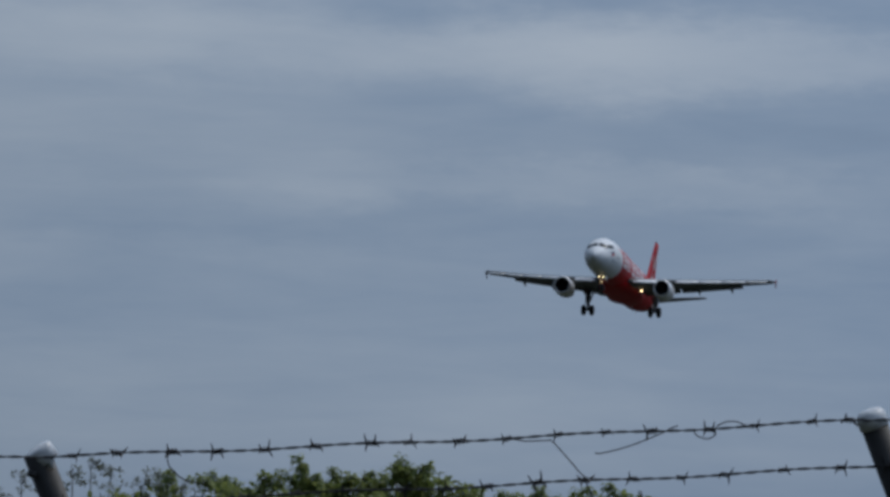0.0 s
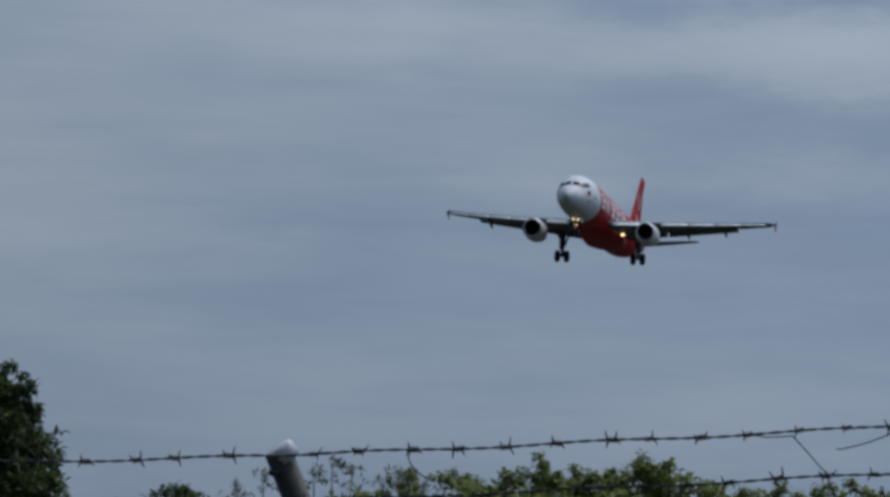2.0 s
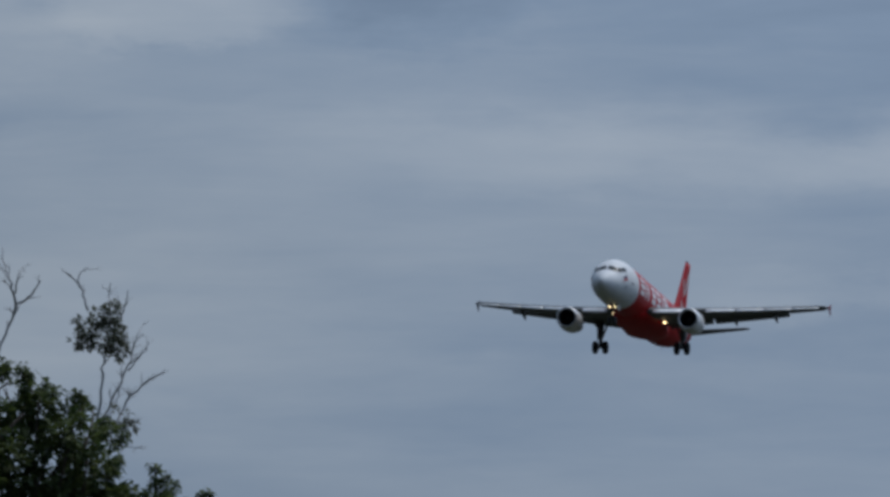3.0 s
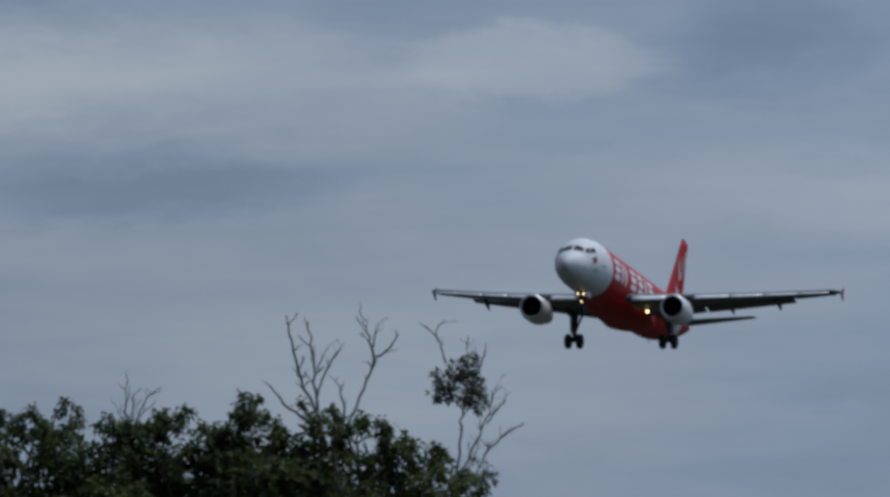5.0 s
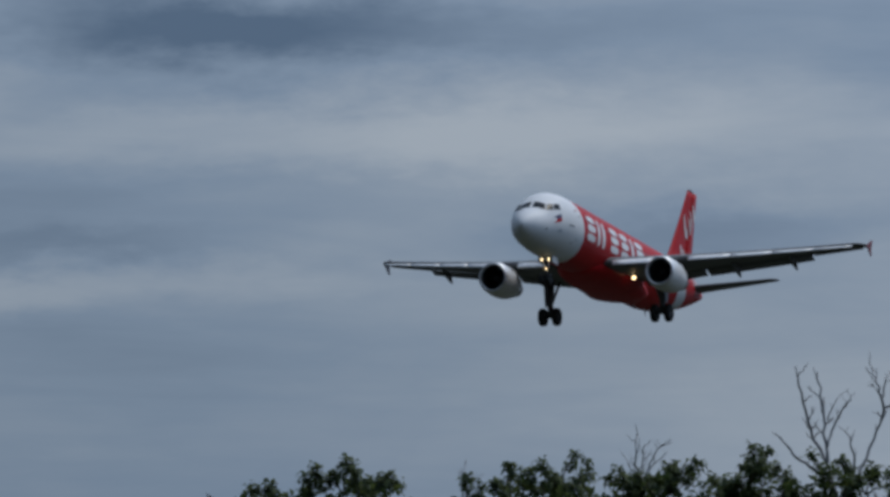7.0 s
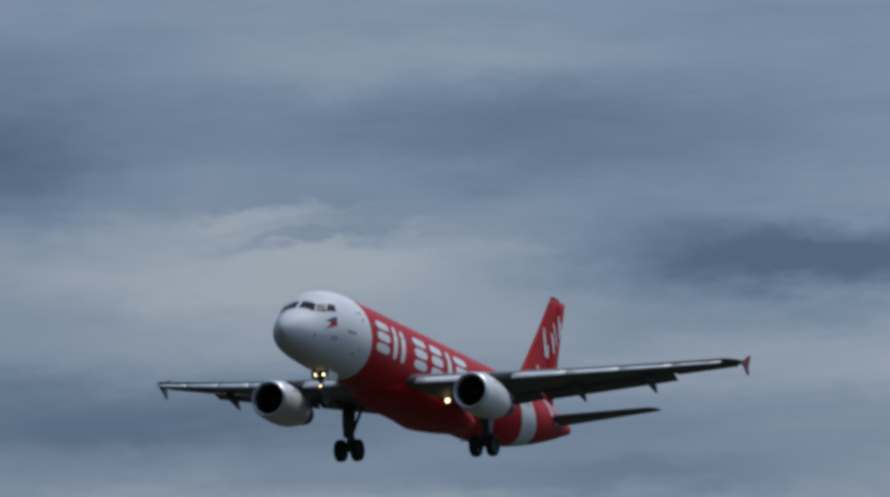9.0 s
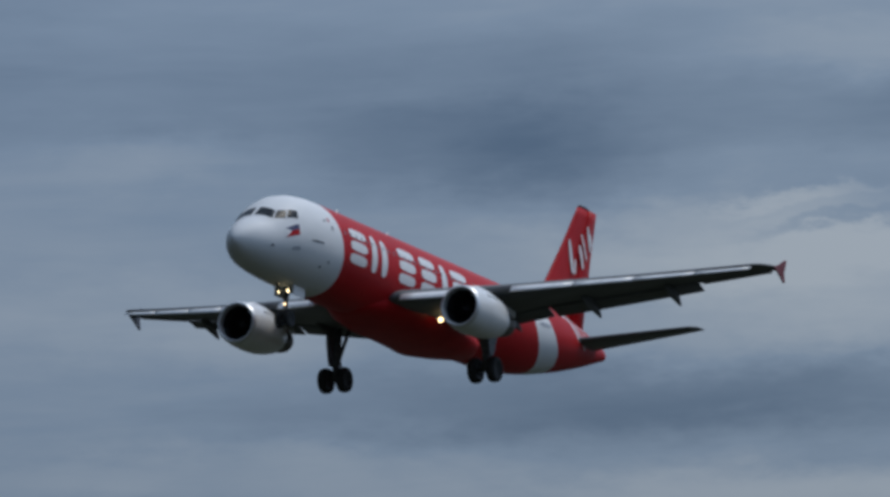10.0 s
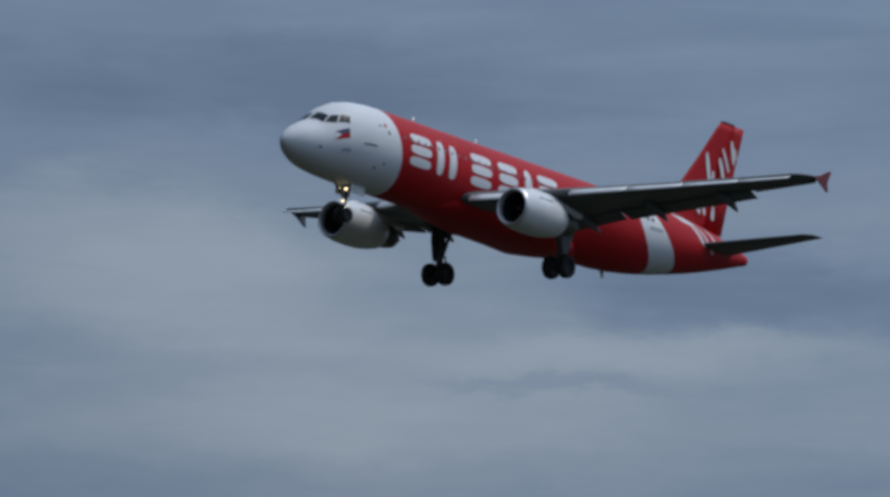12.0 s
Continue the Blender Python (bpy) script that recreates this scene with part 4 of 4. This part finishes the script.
def leafy_tree(name, base, clumps, leaf, count, mat, seed, label, category="tree", trunk=0.2, group="", tips=()):
    rng = random.Random(seed)
    tree = new(name)
    tree.location = base
    o = Vector(base)
    local = [(Vector(c) - o, r) for c, r in clumps]
    mid = sum((c for c, _ in local), Vector()) / len(local)
    bm = bmesh.new()
    fork = Vector((mid.x * 0.4, mid.y * 0.4, mid.z * 0.5))
    pts = branch(bm, (0, 0, -0.05), fork, trunk, trunk * 0.7, rng, 0.1, 8, 10)
    part("trunk", bm, BARK, tree, "dark bark trunk")
    for c, r in local:
        bm = bmesh.new()
        p = branch(bm, fork, c, trunk * 0.30, trunk * 0.10, rng, 0.25, 7, 6)
        twigs(bm, p, rng, 5, r[0] * 0.9, trunk * 0.09)
        part("limb", bm, BARK, tree)
    v, f = leaf_mass(local, leaf, count, rng)
    tips, ends = [Vector(q) - o for q in tips], []
    for q in tips:
        near = min((c for c, _ in local), key=lambda c: (c - q).length)
        bm = bmesh.new()
        way = branch(bm, near, q, leaf * 0.10, leaf * 0.05, rng, 0.15, 4, 5)
        part("twig", bm, BARK, tree)
        ends += [q, way[3], way[2] + Vector((rng.gauss(0, 1), 0, rng.gauss(0, 1))) * leaf * 0.5]
    w, g = rosettes(ends, leaf, rng)
    mesh_part("crown", v + w, f + [tuple(k + len(v) for k in q) for q in g], mat, tree, "crown of many small leaves")
    return tagged(tree, label, category, group)


def crown_clumps(d, tops, rng, low, size, depth=1.2):
    """Clumps under an outline of (degrees left, degrees up) tops, filled down to the height low."""
    out = []
    for az, el in tops:
        top = spot(az, el, d)
        r = size * rng.uniform(0.8, 1.15)
        z = top.z - r * 0.75
        first = True
        while z > low:
            y = rng.uniform(-depth, depth) * (0.3 if first else 1)
            c = Vector((top.x + rng.uniform(-0.2, 0.2), top.y + y, z))
            out.append((c, (r * rng.uniform(0.9, 1.2), r * 1.1, r * rng.uniform(0.75, 1.0))))
            z -= r * 1.05
            r = min(r * 1.25, size * 1.9)
            first = False
    return out


def curved(bm, a, m, b, r0, r1, rng, wob, n=10, sides=7):
    """A limb from a by m to b that wanders a little."""
    pts = []
    for i in range(n + 1):
        u = i / n
        q = a * (1 - u) ** 2 + (m * 2 - (a + b) * 0.5) * 2 * u * (1 - u) + b * u * u
        pts.append(q + Vector((rng.gauss(0, 1), rng.gauss(0, 1), rng.gauss(0, 0.5))) * (wob if 0 < i < n else 0))
    tube(bm, pts, [r0 + (r1 - r0) * i / n for i in range(n + 1)], sides)
    return pts


def dead_tree(az, d, limbs, seed, label, tuft=(), low=()):
    """A bare tree on the ground at az; limbs as three (degrees left, degrees up), a radius and a number of twigs."""
    rng = random.Random(seed)
    tree = new("dead_tree")
    o = spot(az, 0, d)
    o.z = 0
    tree.location = o
    for k, (a, m, b, r, tw) in enumerate(limbs):
        bm = bmesh.new()
        a, m, b = (spot(*q, d + (rng.uniform(-0.25, 0.25) if k else 0)) - o for q in (a, m, b))
        if k == 0:
            branch(bm, (0, 0, -0.05), a, r * 2.0, r * 1.05, rng, 0.05, 10, 9)
        pts = curved(bm, a, m, b, r * 0.74, r * 0.32, rng, r * 0.4)
        if tw:
            twigs(bm, pts, rng, tw * 2, 0.17, r * 0.32)
        part("limb" if k else "trunk", bm, DEADWOOD, tree, "" if k else "bleached bare trunk")
    for name, mass, n in (("leaf_tuft", tuft, 1500), ("low_leaves", low, 420)):
        if mass:
            v, f = leaf_mass([(spot(*c, d) - o, r) for c, r in mass], 0.062, n, rng, 0.3, 0.45)
            mesh_part(name, v, f, LEAF_GREY, tree, "tuft of dusty leaves")
    return tagged(tree, label, "tree", "dead trees")


TREES = 90.0
rng0 = random.Random(21)


def row_of_trees():
    d = TREES
    # each tree: tops of its dense body from one side to the other, and the twig ends that stand out of it
    trees = [
        ([(4.88, 5.01), (4.73, 5.02), (4.59, 5.00), (4.45, 4.99), (4.34, 5.02), (4.19, 5.08), (4.05, 5.11), (3.89, 5.10), (3.77, 5.04), (3.66, 4.96)],
         [(4.57, 5.05), (4.45, 5.05), (4.23, 5.12), (4.16, 5.17), (4.05, 5.13), (3.96, 5.21), (3.92, 5.16), (3.82, 5.09), (3.71, 5.12), (3.64, 5.06)], 4.1),
        ([(3.30, 4.89), (3.15, 4.98), (2.97, 5.04), (2.82, 5.08), (2.65, 5.08), (2.50, 5.02), (2.37, 4.90)],
         [(3.30, 4.92), (3.22, 4.95), (3.20, 5.09), (3.11, 5.04), (3.02, 5.07), (2.93, 5.17), (2.90, 5.10), (2.83, 5.13), (2.73, 5.19), (2.68, 5.13), (2.63, 5.09), (2.52, 5.24), (2.44, 5.19), (2.47, 5.11)], 2.9),
        ([(2.29, 5.01), (2.14, 5.10), (2.00, 5.09), (1.82, 5.09), (1.68, 5.05), (1.55, 4.98)],
         [(2.29, 5.08), (2.24, 5.14), (2.21, 5.06), (2.11, 5.12), (1.91, 5.17), (1.87, 5.12), (1.75, 5.18), (1.78, 5.10), (1.64, 5.08), (1.57, 5.01)], 1.9),
        ([(1.44, 5.05), (1.35, 5.12), (1.24, 5.03), (1.15, 4.92)],
         [(1.44, 5.16), (1.39, 5.28), (1.31, 5.24), (1.41, 5.21), (1.35, 5.18), (1.26, 5.14), (1.19, 5.12), (1.17, 5.03)], 1.2),
        ([(1.06, 4.96), (0.96, 5.09), (0.85, 5.09), (0.78, 5.00), (0.63, 5.09), (0.49, 5.01), (0.36, 4.94), (0.24, 4.89), (0.15, 4.86)],
         [(1.01, 5.23), (0.94, 5.15), (0.83, 5.18), (0.72, 5.07), (0.63, 5.14), (0.54, 5.11), (0.47, 5.06), (0.38, 4.98), (0.31, 4.97), (0.18, 4.95), (0.13, 4.91), (-0.01, 4.78), (-0.13, 4.68)], 0.6),
        ([(0.02, 4.44), (-0.20, 4.42), (-0.38, 4.34), (-0.50, 4.25), (-0.63, 4.20), (-0.70, 4.08), (-0.75, 3.92)],
         [(-0.08, 4.52), (-0.32, 4.48), (-0.40, 4.44), (-0.45, 4.38), (-0.64, 4.33), (-0.73, 4.26), (-0.79, 4.21), (-0.82, 4.05), (-0.84, 3.92)], -0.3),
    ]
    for k, (tops, ends, mid) in enumerate(trees):
        base = spot(mid, 0, d + 0.8)
        base.z = 0
        cl = crown_clumps(d, [(a, e - 0.008) for a, e in tops], rng0, 6.0, 0.20, 0.7)
        leafy_tree("leafy_tree", base, cl, 0.105, 30000, LEAF, 40 + k, "dense dark green leafy tree in a row of trees", group="row of leafy trees", trunk=0.13,
                   tips=[spot(a, e, d + rng0.uniform(-0.4, 0.3)) for a, e in ends])
    # bare forked tree above the leaves: guide points of each limb, thickness, twigs
    forked = [
        ((0.900, 4.533), (0.890, 4.899), (0.906, 5.153), 0.035, 0),
        ((0.910, 5.143), (1.038, 5.448), (1.103, 5.723), 0.028, 4),
        ((0.920, 5.184), (0.943, 5.478), (0.978, 5.753), 0.026, 4),
        ((0.920, 5.286), (0.865, 5.438), (0.792, 5.560), 0.020, 2),
        ((0.920, 5.448), (0.890, 5.519), (0.849, 5.591), 0.011, 1),
        ((0.981, 5.119), (1.109, 5.221), (1.229, 5.351), 0.024, 1),
        ((0.768, 5.052), (0.753, 5.204), (0.780, 5.347), 0.022, 2),
        ((0.768, 5.001), (0.625, 5.326), (0.558, 5.519), 0.026, 2),
        ((0.560, 5.499), (0.593, 5.652), (0.646, 5.794), 0.020, 3),
        ((0.548, 5.526), (0.463, 5.580), (0.406, 5.672), 0.018, 2),
        ((0.564, 5.591), (0.552, 5.692), (0.513, 5.753), 0.013, 2),
    ]
    dead_tree(0.86, d + 1.7, forked, 5, "bleached bare dead tree with forked limbs")
    # bare tree with one tuft left
    tufted = [
        ((0.072, 4.533), (0.025, 4.981), (-0.001, 5.164), 0.024, 1),
        ((-0.001, 5.164), (-0.021, 5.306), (-0.042, 5.519), 0.016, 3),
        ((0.105, 5.485), (0.154, 5.631), (0.235, 5.717), 0.016, 2),
        ((0.162, 5.641), (0.158, 5.713), (0.105, 5.743), 0.010, 1),
        ((-0.036, 5.530), (-0.031, 5.591), (-0.038, 5.656), 0.012, 1),
        ((-0.103, 5.424), (-0.127, 5.509), (-0.151, 5.611), 0.012, 1),
        ((0.046, 4.737), (-0.096, 5.021), (-0.168, 5.204), 0.022, 4),
        ((-0.168, 5.204), (-0.198, 5.286), (-0.229, 5.367), 0.014, 2),
        ((-0.151, 5.103), (-0.218, 5.184), (-0.269, 5.255), 0.012, 2),
        ((-0.086, 4.737), (-0.168, 4.940), (-0.383, 5.095), 0.019, 5),
        ((-0.009, 4.788), (-0.076, 4.899), (-0.096, 5.001), 0.012, 3),
        ((-0.046, 4.655), (-0.147, 4.625), (-0.245, 4.621), 0.010, 2),
        ((-0.005, 4.655), (-0.107, 4.757), (-0.188, 4.777), 0.010, 4),
    ]
    dead_tree(0.06, d + 1.4, tufted, 8, "bare dead tree with one tuft of dusty leaves",
              [((-0.009, 5.316), (0.192, 0.210, 0.154)), ((-0.046, 5.465), (0.090, 0.098, 0.109)), ((0.107, 5.377), (0.115, 0.126, 0.109)), ((-0.086, 5.255), (0.109, 0.119, 0.122)), ((0.036, 5.448), (0.083, 0.091, 0.096)), ((0.147, 5.286), (0.096, 0.105, 0.058))], [((-0.066, 4.818), (0.128, 0.140, 0.096)), ((-0.005, 4.696), (0.176, 0.193, 0.128)), ((-0.147, 4.757), (0.112, 0.122, 0.080))])
    # small bare ones farther along
    dead_tree(2.09, d + 1.7, [((2.103, 4.588), (2.093, 4.888), (2.103, 5.088), 0.03, 1), ((2.103, 5.048), (2.133, 5.208), (2.123, 5.358), 0.018, 3), ((2.093, 4.988), (2.043, 5.188), (1.963, 5.308), 0.014, 3), ((2.103, 4.988), (2.163, 5.138), (2.203, 5.238), 0.012, 2), ((2.093, 5.008), (2.093, 5.188), (2.083, 5.298), 0.015, 3), ((2.073, 5.088), (2.033, 5.168), (1.983, 5.208), 0.011, 3)],
              15, "small bare dead tree among leafy trees")
    dead_tree(3.24, d + 1.7, [((3.243, 4.488), (3.243, 4.788), (3.233, 4.988), 0.009, 2), ((3.233, 4.968), (3.223, 5.088), (3.213, 5.208), 0.012, 3), ((3.233, 4.938), (3.193, 5.038), (3.163, 5.088), 0.010, 3)], 25, "small bare dead tree among leafy trees")


row_of_trees()


def shrubs():
    d = 48.0
    rng = random.Random(31)
    groups = [([(-3.62, 3.60), (-3.77, 3.62), (-3.91, 3.65), (-4.09, 3.67), (-4.27, 3.66)],
               [(-3.62, 3.65), (-3.80, 3.70), (-3.89, 3.72), (-4.00, 3.83), (-4.03, 3.75), (-4.12, 3.71), (-4.23, 3.75), (-3.95, 3.70)], -3.85, LEAF_LIGHT, 7000),
              ([(-4.36, 3.66), (-4.45, 3.67), (-4.62, 3.71), (-4.77, 3.72), (-4.86, 3.67)],
               [(-4.34, 3.71), (-4.46, 3.73), (-4.55, 3.74), (-4.66, 3.82), (-4.70, 3.77), (-4.83, 3.79), (-4.79, 3.76), (-4.63, 3.76)], -4.7, LEAF_LIGHT, 7000),
              ([(-5.06, 3.57), (-5.24, 3.56), (-5.42, 3.56), (-5.59, 3.56), (-5.77, 3.58), (-5.95, 3.60), (-6.10, 3.57), (-6.28, 3.54)],
               [(-5.13, 3.63), (-5.30, 3.62), (-5.38, 3.61), (-5.54, 3.65), (-5.66, 3.60), (-5.78, 3.64), (-5.84, 3.65), (-5.97, 3.69), (-6.08, 3.63), (-6.24, 3.58)], -5.75, LEAF_LIGHT, 5000),
              ([(-3.05, 3.54), (-3.23, 3.57), (-3.41, 3.60)],
               [(-3.15, 3.69), (-3.19, 3.70), (-3.38, 3.69), (-3.47, 3.71), (-3.33, 3.67), (-3.55, 3.67)], -3.25, LEAF_LIGHT, 1800),
              ([(-1.63, 3.50), (-1.71, 3.53), (-1.79, 3.50)], [(-1.65, 3.55), (-1.71, 3.58), (-1.76, 3.55)], -1.72, LEAF, 2600)]
    for k, (tops, ends, mid, mat, n) in enumerate(groups):
        base = spot(mid, 0, d + 0.4)
        base.z = 0
        cl = crown_clumps(d, [(a, e + 0.012) for a, e in tops], rng, 3.4, 0.13, 0.6)
        leafy_tree("shrub", base, cl, 0.052, n * 5, mat, 70 + k, "bushy yellow-green shrub behind the fence" if mat is LEAF_LIGHT else "small dark green shrub behind the fence", "shrub", 0.09, "shrubs behind the fence",
                   tips=[spot(a, e, d + rng.uniform(-0.3, 0.2)) for a, e in ends])
    # thin half-dry shrubs
    for k, (mid, tops) in enumerate(((-2.25, ((-2.12, 3.55), (-2.25, 3.63), (-2.40, 3.59))), (-2.70, ((-2.58, 3.69), (-2.70, 3.73), (-2.84, 3.65))), (-3.15, ((-3.0, 3.61), (-3.13, 3.65), (-3.28, 3.59))))):
        base = spot(mid, 0, d)
        base.z = 0
        tree = new("dry_shrub")
        tree.location = base
        tufts = []
        for az, el in tops:
            bm = bmesh.new()
            tip = spot(az, el, d) - base
            pts = branch(bm, (0, 0, 0), tip, 0.03, 0.005, rng, 0.04, 10, 6)
            twigs(bm, pts[6:], rng, 34, 0.075, 0.0022)
            part("stem", bm, DEADWOOD, tree)
            tufts += [(q, (0.10, 0.14, 0.06)) for q in pts[8:]]
        v, f = leaf_mass(tufts, 0.026, 900, rng, 0.2, 0.5)
        mesh_part("leaf_tuft", v, f, LEAF_GREY, tree, "sparse dusty leaves")
        tagged(tree, "thin half-dry shrub with sparse dusty leaves", "shrub", "dry shrubs")


shrubs()


# ---------------------------------------------------------------- what moves
def motions():
    mid, speed, gain = Vector((-5.639, 644.93, 69.848)), Vector((-17.938, -59.90, -3.358)), Vector((0.1829, -0.3708, -0.1277))
    # seconds, share of the distance, drift across and up, then roll, pitch and heading as the pilot corrects them
    held = [(0.0, 1.0050, 0.15, 0.25, -1.68, -6.10, -106.84), (0.5, 1.0068, 0.07, 0.02, -2.03, -6.00, -106.63), (1.0, 1.0060, 0.0, 0.0, -2.15, -5.70, -106.36),
            (1.5, 1.0060, -0.22, 0.06, -2.38, -5.45, -106.08), (2.0, 1.0038, -0.15, 0.08, -2.24, -5.45, -105.78), (2.5, 1.0000, 0.02, 0.18, -2.08, -5.55, -105.58),
            (4.5, 0.9955, -0.08, 0.06, -1.60, -4.95, -105.60), (5.0, 0.9975, 0.08, -0.10, -1.90, -4.92, -105.58), (5.5, 0.9972, 0.04, 0.0, -2.22, -4.55, -105.52),
            (6.0, 0.9974, -0.12, 0.12, -2.15, -4.38, -105.32), (6.5, 0.9968, -0.17, 0.12, -1.33, -4.06, -105.22), (7.0, 0.9975, -0.20, 0.14, -0.30, -3.98, -105.55),
            (9.0, 0.9965, 0.0, 0.08, -1.42, -4.59, -105.92), (10.0, 0.9974, 0.0, 0.08, -1.00, -4.82, -105.67), (11.0, 1.0037, 0.03, 0.08, -1.37, -4.71, -106.06), (12.0, 1.0089, -0.05, 0.04, -1.99, -4.67, -106.40)]

    def flight(t, pull=1.0):
        u = t - 6.0
        k = max(i for i in range(len(held) - 1) if held[i][0] <= t)
        a, b = held[k], held[k + 1]
        w = (t - a[0]) / (b[0] - a[0])
        far, across, up, roll, pitch, head = (p + (q - p) * w for p, q in zip(a[1:], b[1:]))
        return pose(*(EYE + (mid + speed * u + gain * (u * u / 2)) * far * pull + Vector((across, 0, up))), roll, pitch, head)
    rows = [(t * 0.5, flight(t * 0.5)) for t in range(22)] + [(t * 0.1, flight(t * 0.1)) for t in range(106, 118)]
    rows += [(11.8, flight(11.8, 1 / 0.982)), (11.9, flight(11.9, 1 / 0.850)), (12.0, flight(12.0, 1 / 0.680))]
    walk(PLANE, rows)


motions()
